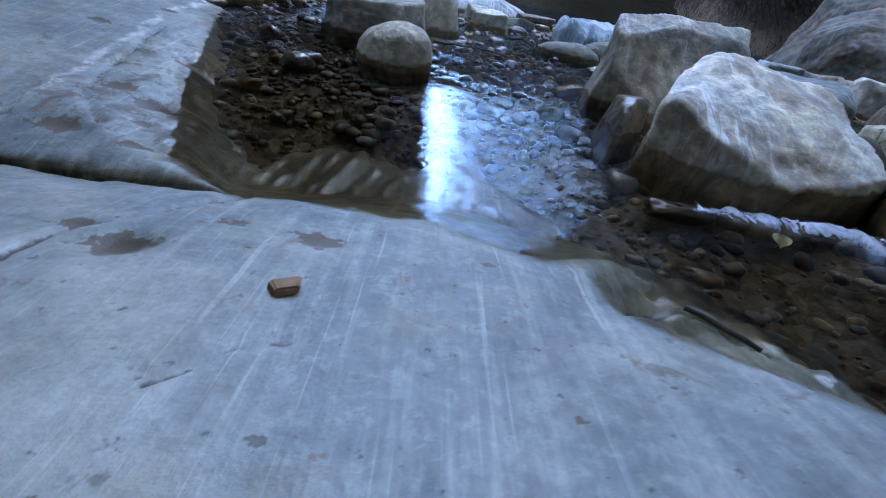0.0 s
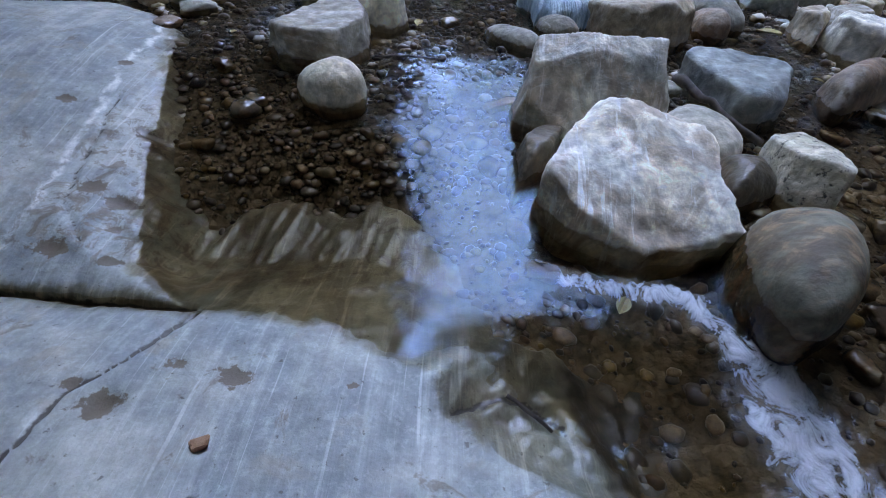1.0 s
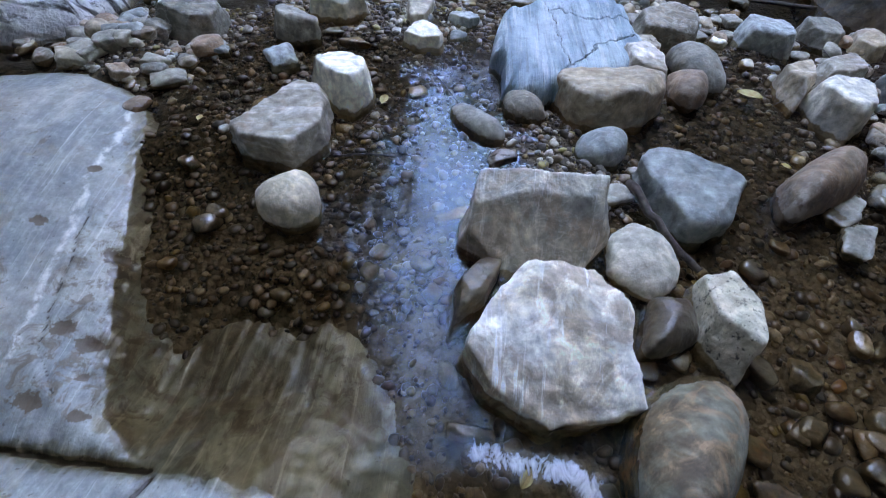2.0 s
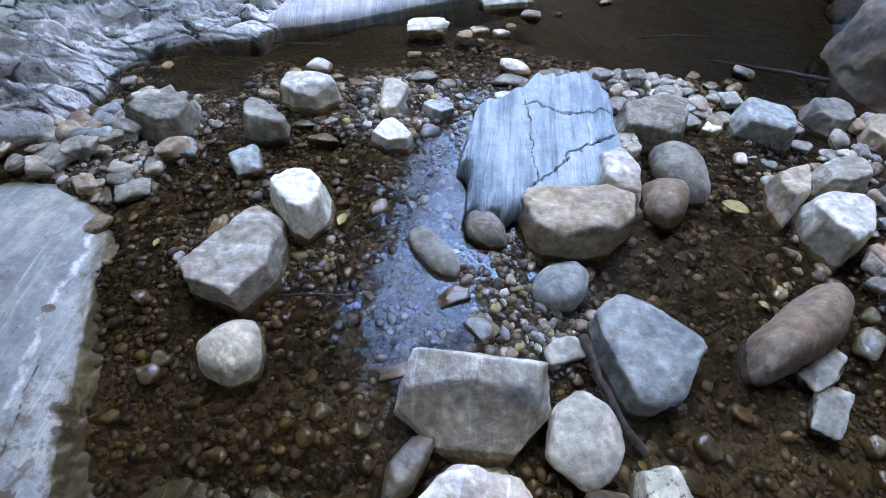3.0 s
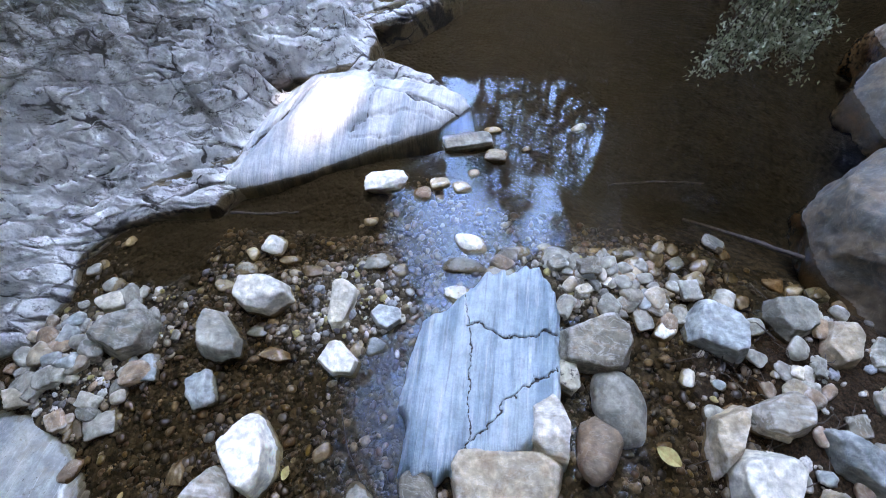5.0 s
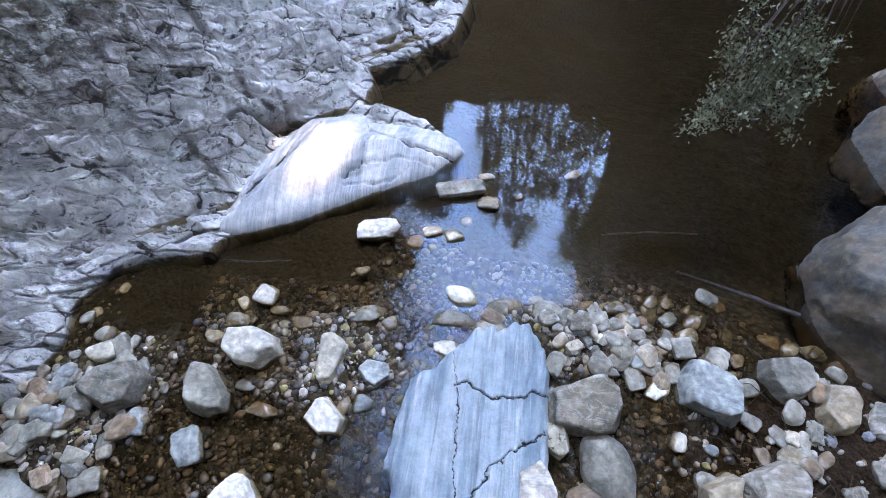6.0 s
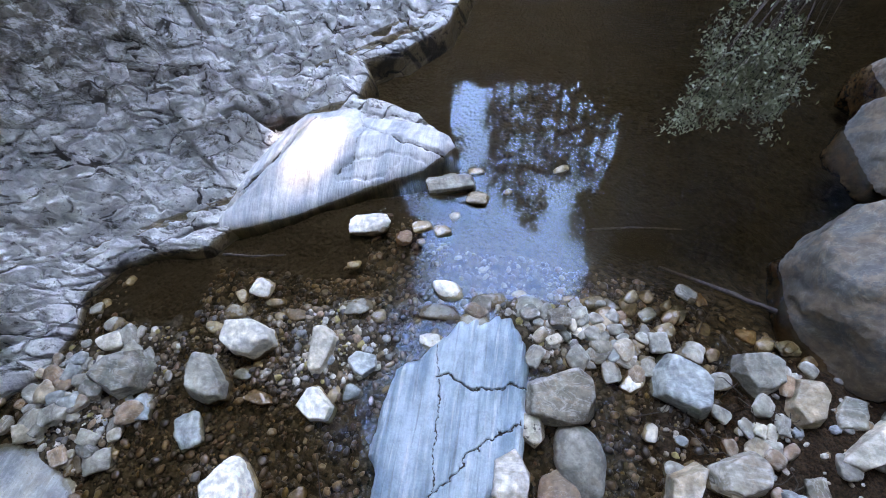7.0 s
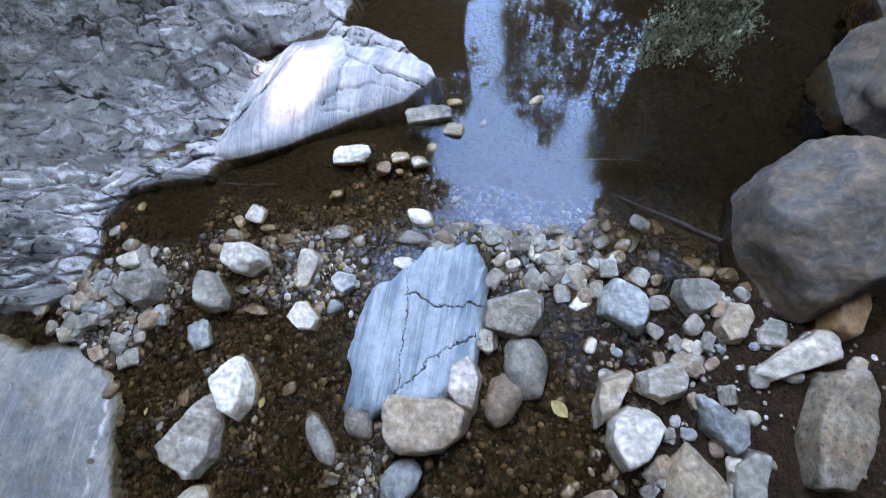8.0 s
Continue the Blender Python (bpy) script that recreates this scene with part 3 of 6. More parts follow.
def smooth_noise(x, y, seed=0):
    """Value noise on arrays, 0 to 1."""
    fx, fy = np.floor(x), np.floor(y)
    ix, iy = fx.astype(np.int64), fy.astype(np.int64)
    u, v = x - fx, y - fy
    u, v = u * u * u * (u * (u * 6 - 15) + 10), v * v * v * (v * (v * 6 - 15) + 10)
    a, b = lattice(ix, iy, seed), lattice(ix + 1, iy, seed)
    c, d = lattice(ix, iy + 1, seed), lattice(ix + 1, iy + 1, seed)
    return (a * (1 - u) + b * u) * (1 - v) + (c * (1 - u) + d * u) * v


def fbm(x, y, octaves=4, seed=0, gain=0.5):
    total, amp, top = 0.0, 1.0, 0.0
    for k in range(octaves):
        total = total + amp * smooth_noise(x * 2 ** k + 17.3 * k, y * 2 ** k - 9.1 * k, seed + k)
        top += amp
        amp *= gain
    return total / top - 0.5


def step(a, b, x):
    u = np.clip((x - a) / (b - a), 0, 1)
    return u * u * (3 - 2 * u)


def inside_by(poly, x, y):
    """Distance to a closed outline, positive inside."""
    best, odd = np.full(x.shape, 1e9), np.zeros(x.shape, bool)
    for (ax, ay), (bx, by) in zip(poly, poly[1:] + poly[:1]):
        dx, dy = bx - ax, by - ay
        t = np.clip(((x - ax) * dx + (y - ay) * dy) / (dx * dx + dy * dy), 0, 1)
        best = np.minimum(best, np.hypot(x - ax - t * dx, y - ay - t * dy))
        cross = (ay > y) != (by > y)
        odd ^= cross & (x < ax + (y - ay) * dx / (dy if dy else 1e-9))
    return np.where(odd, best, -best)


def near_line(line, x, y):
    best = np.full(x.shape, 1e9)
    for (ax, ay), (bx, by) in zip(line, line[1:]):
        dx, dy = bx - ax, by - ay
        t = np.clip(((x - ax) * dx + (y - ay) * dy) / (dx * dx + dy * dy), 0, 1)
        best = np.minimum(best, np.hypot(x - ax - t * dx, y - ay - t * dy))
    return best


def mesh_object(name, verts, faces, material, smooth=True):
    me = bpy.data.meshes.new(name)
    me.from_pydata([tuple(v) for v in verts], [], faces)
    me.materials.append(material)
    if smooth:
        me.polygons.foreach_set("use_smooth", [True] * len(me.polygons))
    me.update()
    return new(name, me)


def sheet(name, xs, ys, height, material, keep=None, turn=0.0):
    """A height field over a grid; keep(x, y, z) says which corners are wanted."""
    gx, gy = np.meshgrid(xs, ys)
    c, s = math.cos(radians(turn)), math.sin(radians(turn))
    gx, gy = gx * c - gy * s, gx * s + gy * c
    z = height(gx, gy)
    nx = len(xs)
    ok = np.ones(gx.shape, bool) if keep is None else keep(gx, gy, z)
    cell = ok[:-1, :-1] | ok[1:, :-1] | ok[:-1, 1:] | ok[1:, 1:]
    j, i = np.nonzero(cell)
    a = j * nx + i
    quads = np.stack([a, a + 1, a + 1 + nx, a + nx], 1)
    used, inv = np.unique(quads, return_inverse=True)
    verts = np.stack([gx.ravel(), gy.ravel(), z.ravel()], 1)[used]
    return mesh_object(name, verts.tolist(), inv.reshape(-1, 4).tolist(), material)


def part(name, bm, material, parent, label=""):
    me = bpy.data.meshes.new(name)
    bm.to_mesh(me)
    bm.free()
    me.materials.append(material)
    me.polygons.foreach_set("use_smooth", [True] * len(me.polygons))
    ob = new(name, me)
    ob.parent = parent
    return tagged(ob, label)


def tube(bm, points, radii, sides=7):
    """A round, tapering limb along points."""
    rings = []
    for k, p in enumerate(points):
        p = Vector(p)
        d = (Vector(points[min(k + 1, len(points) - 1)]) - Vector(points[max(k - 1, 0)])).normalized()
        u = d.orthogonal().normalized()
        w = d.cross(u)
        rings.append([bm.verts.new(p + radii[k] * (math.cos(6.2832 * s / sides) * u + math.sin(6.2832 * s / sides) * w)) for s in range(sides)])
    for a, b in zip(rings, rings[1:]):
        for s in range(sides):
            bm.faces.new((a[s], a[(s + 1) % sides], b[(s + 1) % sides], b[s]))
    bm.faces.new(rings[0][::-1])
    bm.faces.new(rings[-1])


BALLS = {}


def ball(level):
    if level not in BALLS:
        bm = bmesh.new()
        bmesh.ops.create_icosphere(bm, subdivisions=level, radius=1.0)
        BALLS[level] = (np.array([v.co[:] for v in bm.verts]), [[v.index for v in f.verts] for f in bm.faces])
        bm.free()
    return BALLS[level]


def rock_points(level, rng, planes=14, hard=7.0, rough=0.05, box=False):
    """A convex, worn block: a soft meeting of random planes, with uneven skin; about 1 in half-size."""
    u, faces = ball(level)
    if box:
        nrm = np.array([(1, 0, 0), (-1, 0, 0), (0, 1, 0), (0, -1, 0), (0, 0, 1), (0, 0, -1)], float)
        nrm = nrm + rng.normal(0, 0.09, nrm.shape)
        extra = rng.normal(size=(planes, 3))
        nrm = np.concatenate([nrm, extra])
        off = np.concatenate([np.full(6, 0.86), rng.uniform(0.98, 1.2, planes)])
    else:
        nrm = rng.normal(size=(planes, 3))
        nrm = np.concatenate([nrm, [(0, 0, 1), (0, 0, -1), (1, 0, 0), (-1, 0, 0), (0, 1, 0), (0, -1, 0)]])
        off = np.concatenate([rng.uniform(0.78, 1.02, planes), rng.uniform(0.88, 1.0, 6)])
    nrm /= np.linalg.norm(nrm, axis=1)[:, None]
    s = np.maximum(u @ nrm.T, 0) / off
    r = (s ** hard).sum(1) ** (-1 / hard)
    if rough:
        o = rng.uniform(-50, 50, 3)
        skin = np.array([noise.fractal(Vector(q * 1.7 + o), 1.0, 2.0, 4) for q in u])
        r = r * (1 + rough * skin)
    v = u * r[:, None]
    return v / np.abs(v).max(0), faces


# ---- the lie of the land ----
def water_level(x, y):
    low = -0.215 + 0.07 * np.clip(x, -1.2, 1.2)
    high = -0.03 - 0.018 * np.minimum(4.0, (x - 0.7) ** 2)
    k, pool = step(0.9, 2.7, y), step(4.2, 4.8, y)
    return (low * (1 - k) + high * k) * (1 - pool) - 0.05 * pool


SHELF = [(-1.06, 0.965), (-0.57, 0.945), (-0.74, 1.1), (-0.81, 1.25), (-0.96, 1.64), (-1.08, 2.05), (-1.25, 2.62), (-1.40, 2.82), (-1.78, 3.05), (-2.3, 2.95), (-9.0, 2.7), (-9.0, 0.975)]
APRON = [(-9.0, 0.97), (-1.06, 0.953), (-0.52, 0.915), (-0.3, 0.89), (-0.09, 0.89), (0.01, 0.85), (0.15, 0.77), (0.28, 0.775), (0.27, 0.63), (0.40, 0.56), (0.55, 0.47), (0.75, 0.33), (1.0, 0.0), (1.3, -2.6), (1.0, -6.0), (-2.0, -7.5), (-9.0, -7.0)]
BANK = [(-9, 2.6), (-3.2, 3.0), (-2.4, 3.25), (-2.05, 3.5), (-2.0, 3.9), (-2.1, 4.2), (-1.9, 4.47), (-1.65, 4.64), (-1.15, 4.7), (-1.08, 4.9), (-0.65, 5.15), (-0.2, 5.4), (0.34, 5.68), (0.77, 6.02),
        (0.42, 6.43), (-0.23, 6.56), (-0.25, 6.9), (-0.36, 7.12), (0.06, 7.26), (0.48, 7.8), (0.6, 8.5), (0.3, 12.0), (-9, 14)]
LEDGE = [(-1.13, 4.91), (-0.97, 4.92), (-0.47, 5.13), (0.06, 5.45), (0.57, 5.72), (0.81, 6.01), (0.74, 6.14), (0.48, 6.26), (0.18, 6.30), (-0.09, 6.30), (-0.23, 6.42), (-0.71, 6.30), (-0.89, 6.07), (-1.09, 5.54), (-1.17, 5.0)]


def bed_height(x, y):
    bars = step(1.9, 2.5, y) * step(4.7, 4.3, y)
    z = water_level(x, y) - 0.055 + 0.028 * bars + (0.05 + 0.05 * bars) * fbm(x * 2.3, y * 2.3, 4, 3) + (0.02 + 0.03 * bars) * fbm(x * 11, y * 11, 3, 9)
    z = z - 0.17 * np.exp(-((x + 0.2) / 0.6) ** 4 - ((y - 1.25) / 0.42) ** 4)
    z = z - 0.10 * np.exp(-((x - 0.75) / 0.3) ** 2 - ((y - 0.75) / 0.3) ** 2) - 0.3 * step(0.7, -1.0, y) * step(0.3, 1.2, x)
    z = z - (0.22 + 0.3 * step(0.8, 2.4, x)) * step(4.75, 6.0, y + 0.25 * x - 0.2)
    z = z - 0.10 * np.exp(-((x + 0.6) / 0.9) ** 2 - ((y - 4.75) / 0.28) ** 2)
    z = z + 0.07 * np.exp(-((x - 1.75) / 0.9) ** 2 - ((y - 4.42) / 0.22) ** 2)
    z = z + 0.07 * step(2.75, 3.6, x) * step(4.9, 4.3, y) * step(2.2, 3.0, y)
    z = z + 0.07 * np.exp(-((x + 1.55) / 0.5) ** 2 - ((y - 3.35) / 0.5) ** 2)
    z = z + 0.05 * np.exp(-((x - 0.2) / 0.5) ** 2 - ((y - 4.1) / 0.35) ** 2)
    z = z + 0.05 * np.exp(-((x - 1.05) / 0.25) ** 2 - ((y - 2.4) / 0.4) ** 2)
    # the gorge's sides
    edge = 2.6 + 1.5 * step(0.8, 2.4, y) + 0.6 * step(4.4, 6.0, y)
    z = z + 0.75 * step(0.0, 1.6, x - edge) + 3.2 * step(5.0, 9.0, x) + 4.0 * step(12.0, 40.0, x)
    z = z + 6.0 * step(-4.0, -14.0, x) + 3.5 * step(11.5, 17.0, y) + 2.5 * step(-5.0, -12.0, y)
    far = step(8, 60, np.hypot(x - 1, y - 4))
    return z + far * (4 + 14 * fbm(x / 40, y / 40, 4, 21)) + 0.6 * fbm(x / 2, y / 2, 4, 5) * step(5.5, 8, np.hypot(x - 1, y - 4))


def spread(lo, hi, d, reach):
    mid = np.arange(lo, hi, d)
    grow = d * 1.22 ** np.arange(1, 40)
    out = np.cumsum(grow)
    out = out[out < reach]
    return np.concatenate([lo - out[::-1], mid, mid[-1] + out])


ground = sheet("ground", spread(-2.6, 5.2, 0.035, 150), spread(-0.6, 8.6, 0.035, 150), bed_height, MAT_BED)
tagged(ground, "brown gravelly stream bed rising to the gorge's sides", "ground", kind="structure")


def water_height(x, y):
    z = water_level(x, y)
    rough = step(4.6, 4.2, y) * step(1.5, 2.2, y)
    z = z + rough * (0.010 * fbm(x * 9, y * 6, 3, 41))
    fall = step(0.98, 0.62, y) * step(0.12, 0.36, x)
    return z - 0.06 * fall + fall * 0.03 * fbm(x * 12, y * 9, 3, 8)


water = sheet("water", np.arange(-2.6, 5.6, 0.04), np.concatenate([np.arange(-2.6, 5.2, 0.04), np.arange(5.2, 14.0, 0.2)]), water_height, MAT_WATER)
tagged(water, "clear shallow brown stream and dark still pool", "water", kind="structure")


ROCK_LOOK = {}


def apron_height(x, y):
    n1 = 0.05 * fbm(x * 6, y * 6, 4, 12) + 0.03 * fbm(x * 24, y * 24, 3, 13)
    d1 = inside_by(SHELF, x, y) + n1
    d2 = inside_by(APRON, x, y) + n1
    w = water_level(x, y)
    lift = lambda d, s: np.where(d > 0, 0.075 * (1 - np.exp(-d / 0.16)), d * s)
    right = step(0.2, 0.4, x) * step(1.0, 0.78, y)
    a = lift(d1, 0.9) + 0.06 * step(0.1, 1.4, d1)
    b = np.maximum(lift(d2, 0.42 - 0.27 * right), -0.15 - 0.16 * step(-0.45, -0.95, d2 + 0.5 * fbm(x * 3, y * 3, 4, 14)) + 0.035 * fbm(x * 22 - y * 5, y * 2.5, 3, 15) * step(0.15, -0.1, x) - 0.14 * right * step(-0.30, -0.42, d2) + 0 * d2) + 0.04 * step(0.1, 1.2, d2)
    z = w + np.maximum(a, b) + 0.03 * fbm(x * 1.7, y * 1.7, 3, 30) + 0.006 * fbm(x * 9, y * 9, 3, 31)
    z = z - 0.07 * step(-0.04, 0.10, inside_by(GUTTER, x, y) + n1)
    z = z - 0.10 * step(0.4, -0.8, y) * step(0.2, 1.0, x) + 0.9 * step(-2.2, -7.5, x)
    z = z + step(0.0, 0.08, inside_by(CHANNEL, x, y)) * (0.06 * fbm(x * 13, y * 13, 4, 55, 0.6) - 0.02)
    wob = 0.06 * fbm(x * 6, y * 6, 5, 50, 0.65)
    crack, stain = 0 * x, 0 * x
    for line, wide, deep in CRACKS:
        near = np.exp(-((near_line(line, x + wob, y - wob) / wide) ** 2))
        z = z - deep * near
        crack = np.maximum(crack, near * min(1.0, 0.2 + 30 * deep))
    # a worn pit and a few scars
    for px, py, r, deep in ((-0.55, 0.575, 0.055, 0.02), (-0.27, 0.67, 0.045, 0.008), (-0.65, 0.63, 0.03, 0.008), (0.03, 0.66, 0.02, 0.003), (-0.42, 0.70, 0.025, 0.004), (0.1, 0.33, 0.014, 0.003), (-0.52, 0.25, 0.03, 0.004), (-0.7, 0.16, 0.06, 0.008), (-0.92, 1.35, 0.06, 0.02), (-1.04, 1.4, 0.05, 0.008), (-0.97, 1.68, 0.035, 0.006), (-1.03, 1.12, 0.055, 0.008), (-0.83, 1.08, 0.04, 0.006), (-1.38, 1.87, 0.04, 0.006), (-1.3, 2.2, 0.04, 0.006), (-0.88, 1.22, 0.03, 0.006), (-1.0, 1.75, 0.05, 0.02), (-1.25, 1.1, 0.05, 0.02)):
        spot = np.exp(-(((x - px) / r) ** 2 + ((y - py) / (0.6 * r)) ** 2) * (1 + 1.5 * fbm(x * 20, y * 20, 2, 7)))
        z = z - deep * spot
        stain = np.maximum(stain, spot)
    ROCK_LOOK["crack"], ROCK_LOOK["stain"] = crack, stain
    ROCK_LOOK["soak"] = step(-0.03, 0.03, inside_by(CHANNEL, x, y) + 0.5 * n1)
    ROCK_LOOK["slime"] = step(-0.06, 0.08, inside_by(GUTTER, x, y) + n1)
    return z


CHANNEL = [(0.30, 0.82), (0.275, 0.65), (0.39, 0.50), (0.60, 0.41), (0.80, 0.10), (1.1, -1.0), (2.4, -1.0), (2.4, 1.4), (0.35, 1.4), (0.35, 1.08)]
GUTTER = [(0.66, 1.05), (0.57, 0.83), (0.60, 0.53), (0.66, 0.36), (0.95, -0.2), (2.4, -1.0), (2.4, 1.4), (0.7, 1.4)]
CRACKS = [
    ([(-2.4, 0.93), (-1.6, 1.02), (-1.06, 0.97), (-0.8, 0.94), (-0.5, 0.925)], 0.011, 0.032),
    ([(-0.48, 0.90), (-0.55, 0.72), (-0.65, 0.62), (-0.66, 0.47), (-0.75, 0.30)], 0.010, 0.022),
    ([(-0.95, 1.15), (-1.1, 1.32), (-1.16, 1.6), (-1.2, 1.95)], 0.007, 0.012),
    ([(-1.3, 1.75), (-1.42, 2.1), (-1.5, 2.75)], 0.004, 0.004),
    ([(-0.42, 0.36), (-0.36, 0.31), (-0.29, 0.36), (-0.22, 0.41)], 0.008, 0.008),
    ([(0.27, 0.62), (0.36, 0.66), (0.46, 0.68), (0.55, 0.62)], 0.012, 0.015),
]
apron = sheet("bedrock_apron", np.concatenate([np.arange(-8.6, -2.4, 0.12), np.arange(-2.4, 1.3, 0.0125), np.arange(1.3, 2.2, 0.06)]), np.concatenate([np.arange(-7.4, -0.4, 0.12), np.arange(-0.4, 3.15, 0.0125)]), apron_height, MAT_ROCK,
              lambda x, y, z: z > bed_height(x, y) - 0.04)
rock_at = np.array([v.co[:] for v in apron.data.vertices])
apron_height(rock_at[:, 0], rock_at[:, 1])
for key in ("crack", "stain", "soak", "slime"):
    apron.data.attributes.new(key, "FLOAT", "POINT").data.foreach_set("value", ROCK_LOOK[key].astype(np.float32))
tagged(apron, "smooth blue-grey water-worn marble bedrock with cracks", "rock", kind="structure")


def layers(along, across, length, thick, seed):
    """Tilted beds broken across: each piece's own number, the place in it (0 to 1, both ways), and the metres to its nearest joint."""
    q = across / thick
    bed = np.floor(q)
    a = along / length + 9.7 * lattice(bed.astype(np.int64), bed.astype(np.int64) * 0 + 3, seed)
    piece = np.floor(a)
    u, v = q - bed, a - piece
    who = lattice(bed.astype(np.int64), piece.astype(np.int64), seed + 5)
    joint = np.minimum(np.minimum(u, 1 - u) * thick, np.minimum(v, 1 - v) * length + 0.03)
    return who, u, v, joint


BANK_LOOK = {}
HOLLOW = [(-1.35, 5.92), (-1.17, 6.04), (-0.85, 6.2)]


def bank_height(x, y):
    c, s = math.cos(radians(33)), math.sin(radians(33))
    along, across = x * c + y * s, -x * s + y * c
    d = inside_by(BANK, x, y) + 0.10 * fbm(x * 3, y * 3, 4, 60)
    w = -0.05
    z = np.where(d > 0, 0.10 * (1 - np.exp(-d / 0.05)) + 0.30 * d + 0.10 * step(0.9, 2.6, d) * d, d * 6.0)
    z = z + 0.9 * step(2.2, 4.5, d) * (d - 2.2)
    inner = step(0.0, 0.35, d)
    warp = 0.30 * fbm(x * 0.9, y * 0.9, 3, 61) + 0.05 * fbm(x * 4, y * 4, 3, 67)
    tone, seam_and_shade = 0.5 + 0 * x, 0 * x
    for length, thick, lift, dip, deep, wide, mix, seed in ((2.4, 0.62, 0.30, 0.50, 0.36, 0.034, 0.7, 310), (0.95, 0.21, 0.17, 0.30, 0.20, 0.022, 0.9, 320), (0.34, 0.075, 0.05, 0.11, 0.07, 0.012, 0.55, 330)):
        who, u, v, gap = layers(along + warp + 0.5 * (across - np.floor(across / thick) * thick), across + 0.8 * warp + 0.25 * lift * fbm(x * 8, y * 8, 3, seed), length, thick, seed)
        crevice = np.exp(-((gap / wide) ** 2)) * step(0.2, 0.55, smooth_noise(x * 1.7, y * 1.7, seed))
        z = z + inner * (lift * (who - 0.5) + dip * (u - 0.5) * (0.3 + who) + 0.4 * dip * (v - 0.5) * (2 * lattice((who * 999).astype(np.int64), (who * 0).astype(np.int64), 7) - 1) - deep * crevice)
        tone = tone + mix * (who - 0.5)
        seam_and_shade = np.maximum(seam_and_shade, crevice * min(1.0, 6 * deep))
    z = z + inner * (0.34 * fbm(x * 0.9, y * 0.9, 4, 64) + 0.055 * fbm(x * 8, y * 8, 4, 65) - 0.16 * np.abs(fbm(along * 3.5, across * 9, 4, 66)) + 0.035 * fbm(along * 13, across * 30, 3, 69))
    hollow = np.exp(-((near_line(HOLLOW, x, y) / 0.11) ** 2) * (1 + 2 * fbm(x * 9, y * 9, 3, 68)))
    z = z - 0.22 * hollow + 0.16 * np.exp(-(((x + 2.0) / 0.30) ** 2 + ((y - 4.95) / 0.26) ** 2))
    # the hollow's shade goes into the same dark colour as the joints
    seam_and_shade = np.maximum(seam_and_shade, hollow)
    BANK_LOOK["tone"], BANK_LOOK["joint"] = tone, seam_and_shade
    # the hollow under the ledge's back and the low flat by the water
    led = inside_by(LEDGE, x, y)
    z = np.where(led > -0.1, np.minimum(z, 0.05 + 0 * z) * step(-0.1, 0.0, led) + z * (1 - step(-0.1, 0.0, led)), z)
    return w + z


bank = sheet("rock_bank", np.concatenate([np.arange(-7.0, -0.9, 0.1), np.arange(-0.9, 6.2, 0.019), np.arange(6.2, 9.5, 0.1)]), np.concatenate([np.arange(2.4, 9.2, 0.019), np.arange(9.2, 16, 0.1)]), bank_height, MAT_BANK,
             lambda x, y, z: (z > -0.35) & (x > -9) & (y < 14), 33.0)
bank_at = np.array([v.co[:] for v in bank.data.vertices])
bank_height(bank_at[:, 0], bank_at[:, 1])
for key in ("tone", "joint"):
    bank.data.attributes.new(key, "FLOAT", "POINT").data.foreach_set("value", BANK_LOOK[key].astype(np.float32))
tagged(bank, "grey layered fissured rock bank with mossy patches", "rock", kind="structure")


LEDGE_LOOK = {}
LEDGE_CRACKS = [
    ([(-1.18, 4.99), (-0.95, 5.34), (-0.67, 5.75), (-0.57, 6.15)], 0.018, 0.08),
    ([(-1.12, 5.23), (-0.81, 5.54), (-0.69, 5.99)], 0.016, 0.06),
    ([(-0.98, 5.86), (-1.24, 5.5), (-1.24, 5.13)], 0.016, 0.06),
    ([(-0.16, 6.29), (-0.04, 6.01), (-0.04, 5.67), (-0.18, 5.53)], 0.010, 0.03),
    ([(-0.07, 6.11), (0.35, 5.9), (0.7, 5.91)], 0.011, 0.04),
    ([(-0.01, 5.67), (0.27, 5.79), (0.57, 5.79)], 0.008, 0.02),
    ([(-0.17, 5.47), (0.21, 5.57), (0.38, 5.77)], 0.008, 0.02),
]


def ledge_height(x, y):
    c, s = math.cos(radians(30)), math.sin(radians(30))
    along, across = x * c + y * s, -x * s + y * c
    d = inside_by(LEDGE, x, y) + 0.03 * fbm(x * 5, y * 5, 4, 70)
    z = np.where(d > 0, 0.055 * (1 - np.exp(-d / 0.03)) + 0.42 * np.minimum(d, 0.42), d * 8)
    z = z + step(0, 0.2, d) * (0.05 * fbm(along * 1.5, across * 7, 3, 71) + 0.05 * fbm(x * 2, y * 2, 3, 72))
    wob = 0.05 * fbm(x * 12, y * 12, 4, 73, 0.65)
    crack = 0 * x
    for line, wide, deep in LEDGE_CRACKS:
        near = np.exp(-((near_line(line, x + wob, y - wob) / wide) ** 2))
        z = z - deep * near
        crack = np.maximum(crack, near * min(1.0, 0.2 + 14 * deep))
    LEDGE_LOOK["crack"] = crack
    return -0.04 + z


ledge = sheet("marble_ledge", np.arange(-1.35, 0.95, 0.0125), np.arange(4.75, 6.65, 0.0125), ledge_height, MAT_LEDGE, lambda x, y, z: z > -0.3)
ledge_at = np.array([v.co[:] for v in ledge.data.vertices])
ledge_height(ledge_at[:, 0], ledge_at[:, 1])
ledge.data.attributes.new("crack", "FLOAT", "POINT").data.foreach_set("value", LEDGE_LOOK["crack"].astype(np.float32))
tagged(ledge, "pale white-blue marble ledge sloping into the pool", "rock", kind="structure")


